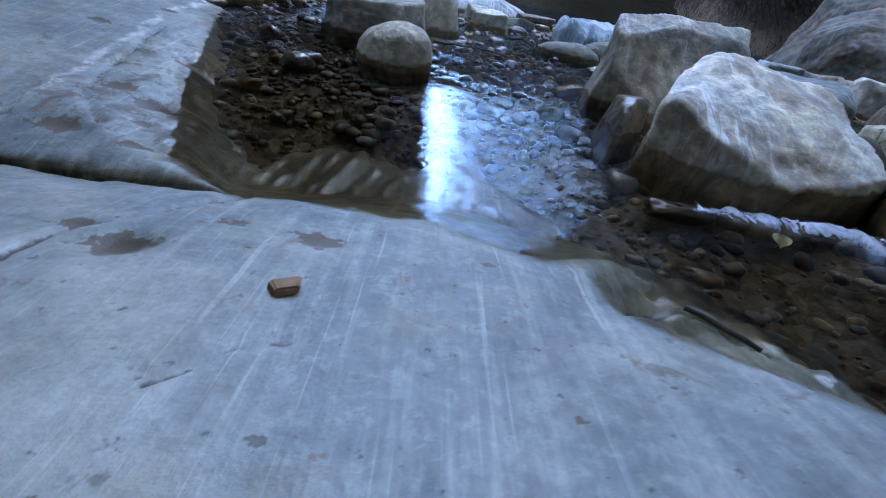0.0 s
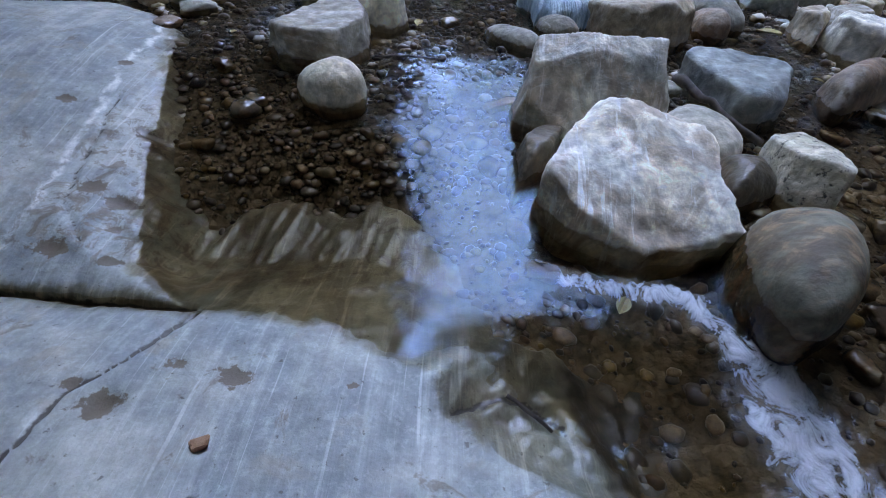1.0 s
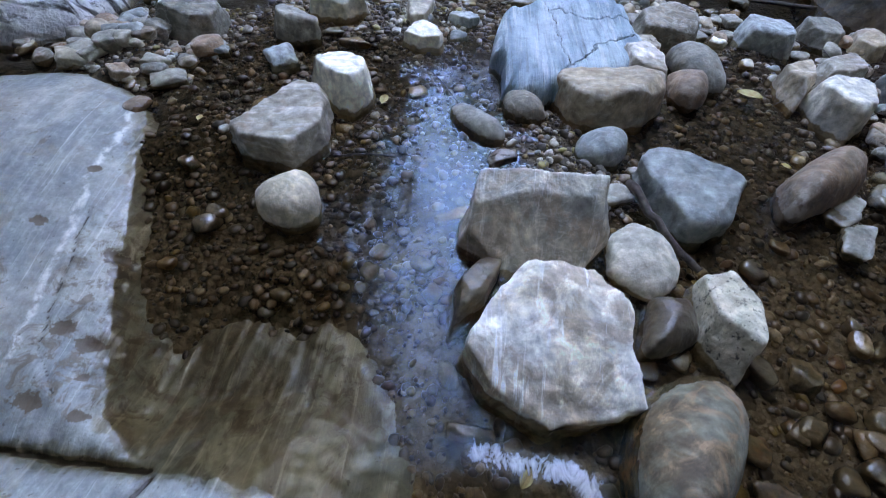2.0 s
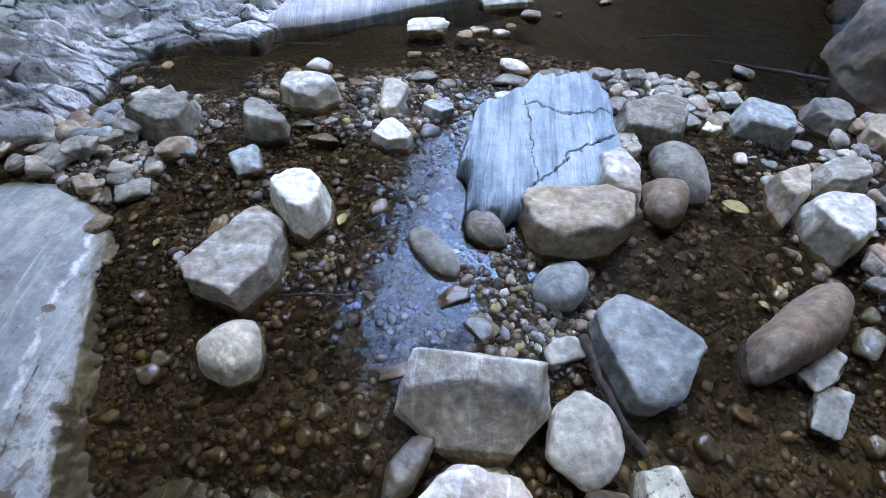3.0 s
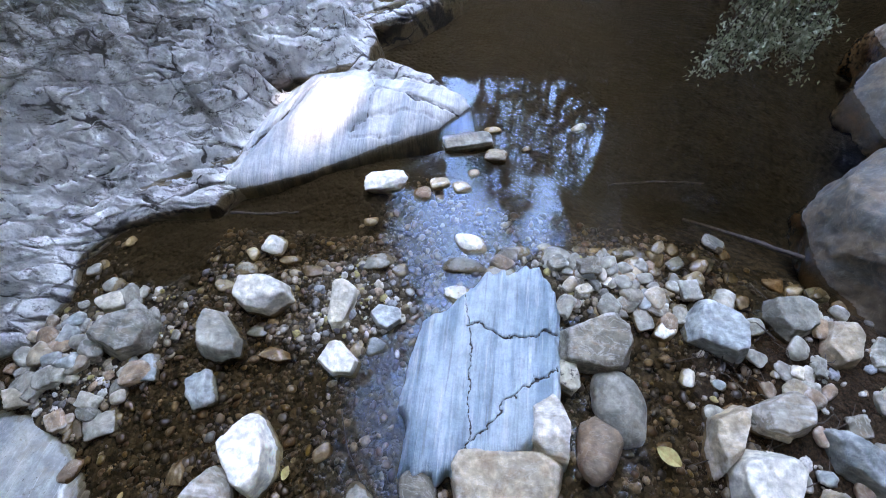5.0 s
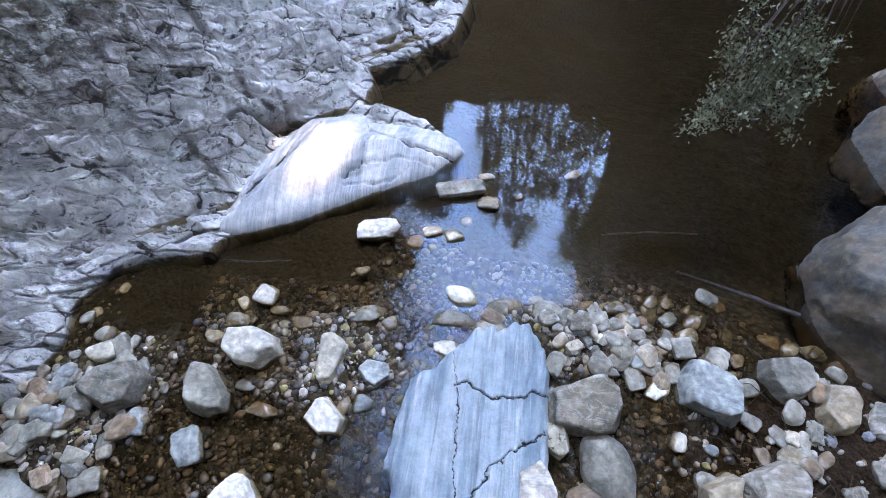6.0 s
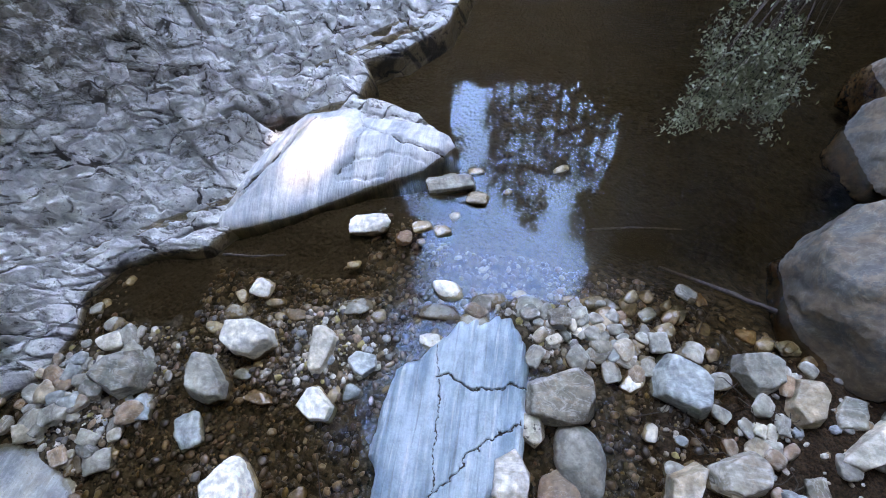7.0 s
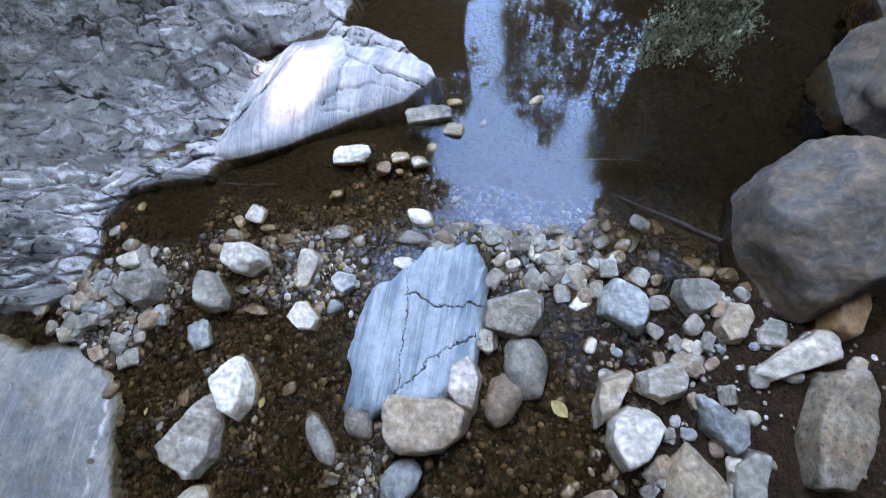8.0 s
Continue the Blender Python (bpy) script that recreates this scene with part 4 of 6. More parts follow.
# ---- stones ----
LABEL = {
    "egg": "smooth cream egg-shaped cobble", "pale": "pale grey rounded cobble", "white": "bright white marble stone", "grey": "grey water-worn schist stone",
    "blue": "blue-grey stone with thin pale veins", "dark": "dark grey rounded stone", "slate": "dark layered slate block", "tan": "tan weathered stone",
    "orange": "orange-brown rounded pebble", "red": "reddish-brown smooth stone", "brown": "brown algae-stained wet stone", "band": "grey stone with pale quartz bands",
    "marble": "black-speckled white marble stone", "mottle": "mottled brown boulder", "wet": "dark wet stone in the shallows", "boulder": "quartz-streaked boulder",
}
count = [0]
PLACED = []


def stone(kind, shape, x, y, z, length, width, height, yaw, tilt=0.0):
    """A stone whose middle is at x, y, z; shape: r rounded, a angular, b blocky."""
    count[0] += 1
    PLACED.append((x, y, max(length, width)))
    rng = np.random.default_rng(100 + count[0])
    size = max(length, width)
    level = 5 if size > 0.33 else 4 if size > 0.14 else 3
    if shape == "r":
        v, f = rock_points(level, rng, 12, 6.5, 0.06)
    elif shape == "a":
        v, f = rock_points(level, rng, 8, 28.0, 0.12)
    else:
        v, f = rock_points(level, rng, 5, 36.0, 0.06, box=True)
    ob = mesh_object("boulder" if size > 0.42 else "stone" if size > 0.16 else "cobble", (v * (length / 2, width / 2, height / 2)).tolist(), f, STONE[kind])
    ob.matrix_world = pose(x, y, z, tilt, 0, yaw)
    where = "in the shallow stream" if y < 4.2 else "on the gravel bar"
    return tagged(ob, LABEL[kind] + " " + where, "stone", "stones in the stream")


stone("wet", "r", -0.676, 1.960, -0.147, 0.133, 0.121, 0.082, 74)
stone("wet", "a", 0.583, 1.115, -0.192, 0.187, 0.072, 0.052, -2)
stone("grey", "a", 2.425, 2.312, -0.093, 0.297, 0.135, 0.097, 34)
stone("pale", "r", 2.375, 2.747, -0.100, 0.134, 0.090, 0.061, 42)
stone("blue", "r", 2.721, 2.499, -0.114, 0.201, 0.118, 0.081, 50)
stone("grey", "a", 2.382, 2.128, -0.093, 0.326, 0.148, 0.107, 62)
stone("tan", "r", 2.156, 1.585, -0.128, 0.116, 0.096, 0.065, 58)
stone("blue", "a", 0.836, 2.328, -0.050, 0.175, 0.130, 0.093, -42)
stone("grey", "a", 1.217, 2.255, -0.049, 0.204, 0.151, 0.109, 22)
stone("pale", "r", 0.882, 2.532, -0.050, 0.151, 0.101, 0.068, 10)
stone("tan", "r", 1.023, 2.626, -0.054, 0.110, 0.082, 0.056, 62)
stone("white", "a", 1.199, 2.421, -0.066, 0.123, 0.065, 0.047, -10)
stone("white", "r", 1.045, 2.306, -0.072, 0.111, 0.066, 0.045, 50)
stone("pale", "r", 0.930, 2.217, -0.082, 0.079, 0.052, 0.036, 10)
stone("red", "r", 1.042, 2.399, -0.064, 0.195, 0.075, 0.051, 14)
stone("tan", "a", 0.483, 2.089, -0.092, 0.235, 0.078, 0.056, 18)
stone("pale", "r", 0.628, 2.147, -0.092, 0.070, 0.052, 0.035, 14)
stone("wet", "a", 0.688, 2.479, -0.049, 0.181, 0.106, 0.077, 26)
stone("pale", "r", -0.166, 2.649, -0.068, 0.112, 0.074, 0.051, -26)
stone("tan", "r", 0.202, 3.035, -0.050, 0.137, 0.101, 0.069, 29)
stone("tan", "a", -0.670, 2.821, -0.076, 0.161, 0.107, 0.077, -86)
stone("white", "r", -0.751, 2.662, -0.097, 0.083, 0.056, 0.038, -90)
stone("blue", "a", -0.691, 3.317, -0.048, 0.275, 0.204, 0.147, -58)
stone("wet", "a", -0.907, 2.334, -0.117, 0.119, 0.088, 0.064, -42)
stone("wet", "r", -0.663, 2.022, -0.146, 0.122, 0.091, 0.062, -22)
stone("blue", "a", -1.144, 3.409, -0.083, 0.211, 0.176, 0.127, -74)
stone("grey", "r", -1.294, 3.255, -0.103, 0.166, 0.151, 0.103, -58)
stone("pale", "r", -1.573, 3.212, -0.104, 0.182, 0.151, 0.103, -42)
stone("grey", "a", -1.294, 3.017, -0.096, 0.224, 0.166, 0.120, 26)
stone("grey", "a", -1.469, 2.968, -0.119, 0.155, 0.091, 0.066, -50)
stone("grey", "a", -1.635, 3.053, -0.116, 0.223, 0.101, 0.073, 6)
stone("white", "a", -1.871, 3.078, -0.121, 0.105, 0.087, 0.063, 82)
stone("grey", "a", -1.706, 3.398, -0.100, 0.211, 0.156, 0.112, -66)
stone("pale", "r", -1.895, 3.704, -0.115, 0.153, 0.114, 0.077, -54)
stone("grey", "r", -1.711, 3.996, -0.106, 0.159, 0.144, 0.098, 70)
stone("white", "r", -1.892, 4.152, -0.125, 0.105, 0.077, 0.053, -58)
stone("white", "r", -1.763, 4.371, -0.115, 0.105, 0.078, 0.053, 70)
stone("grey", "r", -1.443, 3.260, -0.124, 0.119, 0.079, 0.054, -54)
stone("blue", "r", -2.377, 3.622, -0.111, 0.237, 0.125, 0.085, -50)
stone("tan", "a", -1.956, 3.257, -0.111, 0.161, 0.119, 0.086, -58)
stone("tan", "r", -1.584, 3.480, -0.120, 0.144, 0.096, 0.065, -54)
stone("white", "r", -0.537, 4.432, -0.050, 0.211, 0.176, 0.119, -10)
stone("white", "r", -0.699, 4.353, -0.082, 0.121, 0.089, 0.061, -50)
stone("pale", "r", -0.391, 4.326, -0.072, 0.189, 0.086, 0.059, 6)
stone("pale", "r", -0.717, 4.211, -0.074, 0.220, 0.129, 0.088, 10)
stone("white", "r", -0.830, 4.067, -0.085, 0.170, 0.113, 0.077, 10)
stone("blue", "r", -0.460, 3.742, -0.072, 0.163, 0.096, 0.065, 6)
stone("pale", "r", -0.362, 3.818, -0.074, 0.102, 0.076, 0.052, 10)
stone("tan", "a", -0.272, 3.594, -0.061, 0.226, 0.103, 0.074, -10)
stone("blue", "r", 0.404, 3.733, -0.034, 0.162, 0.147, 0.100, 18)
stone("pale", "r", 0.276, 3.701, -0.049, 0.173, 0.102, 0.069, 78)
stone("tan", "r", 0.321, 3.834, -0.047, 0.127, 0.106, 0.072, 6)
stone("grey", "r", 0.288, 4.361, -0.042, 0.262, 0.138, 0.094, 10)
stone("pale", "r", 0.464, 4.307, -0.045, 0.127, 0.115, 0.078, 26)
stone("tan", "r", -0.183, 4.241, -0.057, 0.188, 0.111, 0.075, 10)
stone("grey", "r", -0.321, 4.216, -0.066, 0.107, 0.098, 0.066, -14)
stone("white", "r", 0.153, 4.726, -0.071, 0.124, 0.083, 0.056, 18)
stone("white", "a", 0.204, 5.104, -0.043, 0.379, 0.172, 0.124, 10)
stone("red", "r", 0.522, 5.025, -0.053, 0.161, 0.147, 0.100, 2)
stone("white", "r", 0.651, 5.160, -0.061, 0.179, 0.119, 0.081, 26)
stone("white", "r", 0.832, 5.128, -0.059, 0.153, 0.127, 0.087, 26)
stone("white", "r", 0.913, 5.284, -0.070, 0.104, 0.087, 0.059, 29)
stone("white", "r", 0.669, 5.011, -0.074, 0.080, 0.073, 0.050, 26)
stone("grey", "a", 0.825, 5.600, -0.033, 0.450, 0.205, 0.147, 14)
stone("tan", "r", 1.095, 5.470, -0.050, 0.212, 0.157, 0.107, -10)
stone("white", "r", 1.027, 5.783, -0.070, 0.163, 0.086, 0.058, 14)
stone("tan", "r", 1.337, 5.583, -0.076, 0.088, 0.065, 0.044, 22)
stone("white", "a", 1.775, 5.864, -0.071, 0.154, 0.081, 0.058, 22)
stone("white", "r", 0.962, 4.587, -0.039, 0.240, 0.178, 0.121, 14)
stone("grey", "r", 0.922, 4.401, -0.043, 0.344, 0.132, 0.090, 2)
stone("pale", "r", 1.273, 4.546, -0.053, 0.284, 0.129, 0.088, 10)
stone("grey", "r", 1.206, 4.357, -0.039, 0.256, 0.150, 0.102, 10)
stone("white", "a", 0.905, 4.167, -0.037, 0.192, 0.128, 0.092, 14)
stone("grey", "r", 1.578, 4.526, -0.037, 0.262, 0.194, 0.132, 10)
stone("white", "r", 1.500, 4.629, -0.070, 0.139, 0.082, 0.056, 18)
stone("grey", "r", 1.672, 4.342, -0.062, 0.142, 0.105, 0.072, 82)
stone("blue", "r", 1.796, 4.340, -0.069, 0.131, 0.097, 0.066, 82)
stone("white", "r", 1.942, 4.396, -0.057, 0.185, 0.154, 0.105, 38)
stone("tan", "r", 2.151, 4.506, -0.062, 0.197, 0.146, 0.099, -70)
stone("white", "r", 1.897, 4.193, -0.066, 0.163, 0.121, 0.082, 54)
stone("orange", "r", 2.095, 4.356, -0.078, 0.123, 0.103, 0.070, 38)
stone("pale", "r", 2.010, 4.632, -0.076, 0.128, 0.075, 0.051, 18)
stone("pale", "r", 1.887, 4.643, -0.076, 0.117, 0.069, 0.047, 18)
stone("tan", "r", 2.070, 4.631, -0.077, 0.086, 0.072, 0.049, 50)
stone("grey", "r", 1.846, 4.504, -0.078, 0.091, 0.067, 0.046, 26)
stone("grey", "r", 2.176, 4.142, -0.073, 0.196, 0.145, 0.099, -70)
stone("white", "a", 2.339, 4.087, -0.084, 0.219, 0.129, 0.093, 58)
stone("white", "a", 2.330, 4.344, -0.091, 0.199, 0.091, 0.065, 2)
stone("blue", "r", 2.449, 4.586, -0.074, 0.161, 0.107, 0.073, 42)
stone("tan", "r", 2.611, 4.589, -0.075, 0.173, 0.115, 0.078, 54)
stone("slate", "r", 2.720, 4.780, -0.054, 0.173, 0.144, 0.098, -34)
stone("grey", "r", 2.331, 4.706, -0.070, 0.128, 0.095, 0.065, 34)
stone("white", "r", 1.669, 4.205, -0.069, 0.120, 0.080, 0.055, 18)
stone("tan", "r", 1.770, 4.201, -0.078, 0.074, 0.061, 0.042, 38)
stone("white", "r", 2.761, 4.352, -0.119, 0.094, 0.069, 0.047, 42)
stone("tan", "a", 2.486, 4.436, -0.093, 0.228, 0.088, 0.063, 2)
stone("blue", "a", 2.228, 4.363, -0.088, 0.246, 0.082, 0.059, 42)
stone("grey", "r", 1.998, 4.278, -0.083, 0.083, 0.076, 0.051, 46)
stone("pale", "r", 1.642, 4.102, -0.067, 0.099, 0.083, 0.056, -6)
stone("grey", "r", 2.585, 4.681, -0.079, 0.099, 0.073, 0.050, 50)
stone("pale", "a", 2.546, 3.950, -0.111, 0.113, 0.084, 0.060, -29)
stone("pale", "r", 3.237, 4.469, -0.096, 0.151, 0.101, 0.068, 26)
stone("tan", "r", 3.522, 4.390, -0.110, 0.146, 0.086, 0.059, 29)
stone("grey", "r", 3.397, 4.469, -0.104, 0.109, 0.073, 0.049, 38)
stone("grey", "r", 3.252, 4.051, -0.124, 0.174, 0.079, 0.054, 78)
stone("grey", "a", 3.182, 3.855, -0.112, 0.255, 0.116, 0.083, 26)
stone("blue", "r", 3.397, 3.902, -0.111, 0.170, 0.126, 0.086, 54)
stone("grey", "r", 3.528, 3.954, -0.118, 0.170, 0.100, 0.068, 70)
stone("white", "r", 3.218, 3.714, -0.124, 0.123, 0.082, 0.056, 38)
stone("blue", "a", 3.326, 3.748, -0.109, 0.212, 0.125, 0.090, 34)
stone("blue", "a", 3.550, 3.481, -0.112, 0.126, 0.115, 0.083, 66)
stone("tan", "r", 3.501, 3.563, -0.123, 0.158, 0.083, 0.057, 26)
stone("slate", "r", 4.319, 3.455, -0.103, 0.461, 0.154, 0.105, 74)
stone("blue", "r", 3.349, 3.706, -0.115, 0.295, 0.114, 0.077, 54)
stone("tan", "r", 4.216, 3.918, -0.100, 0.220, 0.163, 0.111, 58)
stone("blue", "r", 2.821, 2.680, -0.123, 0.145, 0.085, 0.058, 50)
stone("tan", "r", 2.856, 2.895, -0.133, 0.084, 0.050, 0.034, 54)
stone("orange", "r", 1.996, 1.400, -0.150, 0.086, 0.045, 0.031, 34)
stone("tan", "r", 1.987, 1.180, -0.153, 0.123, 0.065, 0.044, 74)
stone("grey", "r", 2.239, 1.573, -0.138, 0.131, 0.069, 0.047, 46)


def cut_rock(name, label, material, x, y, z, planes, hard=14.0, rough=0.05, seed=1, level=6, chips=0, category="boulder", oval=0.0):
    """A rock about x, y, z, cut by planes (nx, ny, nz, metres from the middle), with chipped corners and an uneven skin; oval: the top and underside swell to the sides in one round."""
    rng = np.random.default_rng(seed)
    u, f = ball(level)
    nrm = np.array([p[:3] for p in planes], float)
    nrm /= np.linalg.norm(nrm, axis=1)[:, None]
    off = np.array([p[3] for p in planes], float)
    s = np.maximum(u @ nrm.T, 0) / off
    r = (s ** hard).sum(1) ** (-1 / hard)
    if oval:
        flat = np.abs(nrm[:, 2]) < 0.7
        sides = (s[:, flat] ** hard).sum(1) ** (oval / hard)
        ends = (s[:, ~flat] ** hard).sum(1) ** (oval / hard)
        r = (sides + ends) ** (-1 / oval) * 1.04
    for k in range(chips):
        d = rng.normal(size=3)
        d[2] = abs(d[2])
        d /= np.linalg.norm(d)
        reach = (r * (u @ d)).max() * rng.uniform(0.86, 0.95)
        r = np.minimum(r, reach / np.maximum(u @ d, 1e-3))
    o = rng.uniform(-50, 50, 3)
    size = r.mean()
    skin = np.array([noise.fractal(Vector(q * 1.6 + o), 0.9, 2.0, 6) for q in u * r[:, None] / size])
    v = u * (r * (1 + rough * skin))[:, None]
    ob = mesh_object(name, v.tolist(), f, material)
    ob.matrix_world = pose(x, y, z)
    return tagged(ob, label, category)


def cut_stone(kind, label, x, y, z, height, hard, cuts):
    """A stone with the given side faces (compass turn from +x, metres from the middle); its top and underside come from its height."""
    count[0] += 1
    rng = np.random.default_rng(700 + count[0])
    size = 2 * max(d for a, d in cuts)
    PLACED.append((x, y, size))
    planes = [(math.cos(radians(a)), math.sin(radians(a)), rng.uniform(0.02, 0.30), 0.95 * d) for a, d in cuts]
    lean = rng.normal(0, 0.10, 2)
    planes += [(lean[0], lean[1], 1, 0.50 * height), (0, 0, -1, 0.6 * height)]
    smooth = hard < 10
    for a, d in cuts:
        if not smooth and rng.uniform() < 0.6:
            rise = rng.uniform(0.5, 1.8)
            planes.append((math.cos(radians(a)), math.sin(radians(a)), rise, rng.uniform(0.84, 0.97) * (d + rise * 0.5 * height) / math.hypot(1, rise)))
    name = "boulder" if size > 0.62 else "stone" if size > 0.16 else "cobble"
    ob = cut_rock(name, label, STONE[kind], x, y, z, planes, 9 if smooth else 3.5 * hard, 0.05 if smooth else 0.06, 700 + count[0], 5, 0 if smooth else 3, "stone", oval=2.3 if smooth else 0.0)
    return tagged(ob, group="stones in the stream")


cut_rock("boulder", "large pale boulder streaked with quartz and rust, wet below", STONE["boulder"], 0.84, 1.40, -0.15,
         [(0, -0.35, 0.94, 0.235), (0, -0.52, 0.85, 0.215), (0.97, 0, 0.24, 0.34), (0.8, 0.6, 0.1, 0.31), (0, 0.95, 0.3, 0.32), (-0.72, 0.69, 0.1, 0.265), (-0.79, -0.62, 0.05, 0.27), (-0.5, -0.85, 0, 0.25), (0.25, -0.97, 0, 0.28), (0, 0, -1, 0.25)], 90, 0.08, 4, chips=5)
cut_rock("boulder", "flat grey boulder with rusty streaks leaning in the stream", STONE["flat"], 0.82, 1.98, 0.0,
         [(0, -0.85, 0.53, 0.14), (0, -0.45, 0.89, 0.21), (0, 0.9, 0.43, 0.17), (-0.95, 0.1, 0.2, 0.30), (0.95, -0.1, 0.2, 0.31), (0.8, 0.6, 0.1, 0.29), (-0.75, 0.65, 0.1, 0.26), (0.8, -0.6, 0, 0.28), (-0.5, -0.85, 0, 0.25), (0, 0, -1, 0.25)], 90, 0.05, 9, chips=3)

cut_stone("white", "bright white faceted marble stone on the wet gravel", -0.21, 2.96, 0.02, 0.27, 26, [(-144, 0.15), (-135, 0.14), (-105, 0.19), (-29, 0.20), (10, 0.15), (40, 0.15), (63, 0.19), (149, 0.20)])
cut_stone("band", "long grey stone with pale quartz bands in the stream", -0.40, 2.55, -0.01, 0.22, 20, [(-135, 0.30), (-110, 0.29), (-35, 0.22), (5, 0.19), (18, 0.21), (69, 0.32), (147, 0.21)])
cut_stone("egg", "smooth cream egg-shaped cobble half in the water", -0.29, 2.08, -0.06, 0.22, 5, [(-151, 0.16), (-106, 0.14), (-58, 0.16), (7, 0.14), (32, 0.13), (93, 0.16), (137, 0.15)])
cut_stone("grey", "smooth oblong grey cobble in the shallow stream", 0.56, 2.73, -0.03, 0.15, 7, [(-164, 0.13), (-136, 0.09), (-102, 0.14), (-16, 0.18), (30, 0.10), (50, 0.09), (122, 0.22)])
cut_stone("dark", "dark grey rounded stone beside the ribbed slab", 0.82, 2.92, -0.02, 0.18, 7, [(-171, 0.12), (-117, 0.12), (-84, 0.14), (2, 0.12), (30, 0.10), (77, 0.12), (123, 0.15)])
cut_stone("tan", "rough tan stone lying against the ribbed slab", 1.31, 2.97, 0.03, 0.30, 16, [(-164, 0.30), (-125, 0.27), (-92, 0.22), (-73, 0.19), (-40, 0.23), (-10, 0.30), (30, 0.37), (95, 0.22), (147, 0.34)])
cut_stone("band", "small banded white and brown stone on the slab's end", 1.55, 3.31, 0.05, 0.24, 18, [(-179, 0.13), (-129, 0.14), (-94, 0.18), (-1, 0.12), (31, 0.14), (129, 0.18)])
cut_stone("marble", "black-speckled white marble stone beside the slab", 1.66, 3.66, 0.00, 0.18, 12, [(-177, 0.09), (-116, 0.09), (-39, 0.10), (11, 0.08), (97, 0.11)])
cut_stone("red", "reddish-brown smooth stone in the shallow stream", 1.87, 3.28, -0.01, 0.20, 7, [(-130, 0.21), (-57, 0.17), (-23, 0.11), (-6, 0.13), (96, 0.20), (123, 0.16), (178, 0.14)])
cut_stone("grey", "grey rounded stone half wet in the stream", 1.97, 3.54, 0.00, 0.24, 9, [(-177, 0.16), (-146, 0.17), (-77, 0.25), (-5, 0.17), (36, 0.16), (73, 0.19), (125, 0.20)])
cut_stone("dark", "squarish dark grey block beside the slab", 1.87, 3.89, 0.02, 0.30, 26, [(-177, 0.27), (-93, 0.19), (-70, 0.19), (-23, 0.19), (4, 0.19), (47, 0.23), (108, 0.17), (119, 0.18)])
cut_stone("blue", "blue-grey angular block with a thin pale vein", 2.65, 4.09, -0.02, 0.22, 22, [(-179, 0.19), (-110, 0.16), (-63, 0.21), (-11, 0.17), (37, 0.16), (70, 0.17), (146, 0.20)])
cut_stone("blue", "rounded blue-grey cobble among small stones", 1.22, 2.58, -0.01, 0.20, 9, [(-168, 0.15), (-112, 0.15), (-83, 0.14), (-34, 0.12), (-8, 0.13), (41, 0.17), (108, 0.15), (145, 0.14)])
cut_stone("blue", "large flat blue-grey stone with a wet brown side", 1.58, 2.26, -0.02, 0.26, 12, [(-169, 0.23), (-154, 0.21), (-95, 0.28), (-62, 0.25), (-31, 0.22), (13, 0.24), (52, 0.22), (60, 0.23), (133, 0.29)])
cut_stone("red", "large reddish-brown stone with a pale grey patch", 2.35, 2.49, -0.03, 0.28, 9, [(-130, 0.41), (-63, 0.16), (-58, 0.14), (-34, 0.18), (23, 0.43), (115, 0.18), (129, 0.12), (132, 0.12), (166, 0.24)])
cut_stone("white", "bright white marble stone on the bank's edge", 2.76, 3.19, -0.01, 0.28, 18, [(-177, 0.18), (-139, 0.20), (-53, 0.18), (-22, 0.16), (39, 0.21), (91, 0.17), (119, 0.17)])
cut_stone("tan", "tan angular stone at the bank's edge", 2.59, 3.43, -0.03, 0.26, 20, [(-169, 0.13), (-40, 0.10), (-22, 0.08), (69, 0.21), (118, 0.12), (169, 0.10)])
cut_stone("band", "dark stone with pale bands among bank stones", 2.94, 3.57, -0.02, 0.22, 18, [(-174, 0.16), (-109, 0.14), (-67, 0.11), (-16, 0.14), (40, 0.17), (118, 0.12)])
cut_stone("white", "small bright white marble stone in the stream", 0.18, 3.60, 0.00, 0.16, 22, [(-123, 0.10), (-83, 0.11), (-12, 0.14), (52, 0.09), (116, 0.13), (160, 0.12)])
cut_stone("slate", "dark layered slate block on the cobble bar", -1.34, 3.62, -0.02, 0.26, 26, [(-108, 0.17), (-58, 0.17), (-9, 0.17), (52, 0.18), (112, 0.16), (160, 0.20)])
cut_stone("white", "blue and white marbled stone on the gravel bar", -0.48, 4.00, 0.00, 0.24, 14, [(-121, 0.16), (-93, 0.14), (-48, 0.17), (29, 0.20), (73, 0.14), (104, 0.15), (175, 0.20)])
cut_stone("grey", "flat grey triangular stone in the stream", -0.69, 3.65, -0.02, 0.22, 14, [(-176, 0.16), (-139, 0.14), (-98, 0.14), (-66, 0.17), (12, 0.17), (49, 0.12), (88, 0.19)])
cut_stone("pale", "pale pinkish-grey oblong stone on the bar", 0.12, 3.98, -0.01, 0.17, 10, [(-174, 0.10), (-146, 0.14), (-67, 0.17), (-16, 0.09), (-13, 0.09), (55, 0.16), (108, 0.20)])
cut_stone("blue", "small blue-grey stone on the gravel bar", 0.44, 3.93, -0.02, 0.13, 14, [(-139, 0.09), (-108, 0.09), (-42, 0.10), (12, 0.11), (90, 0.09), (146, 0.11)])
cut_stone("grey", "flat grey stone near the pool's edge boulder", 3.14, 4.26, -0.05, 0.20, 12, [(-140, 0.15), (-59, 0.15), (0, 0.16), (72, 0.12), (99, 0.12), (163, 0.16)])
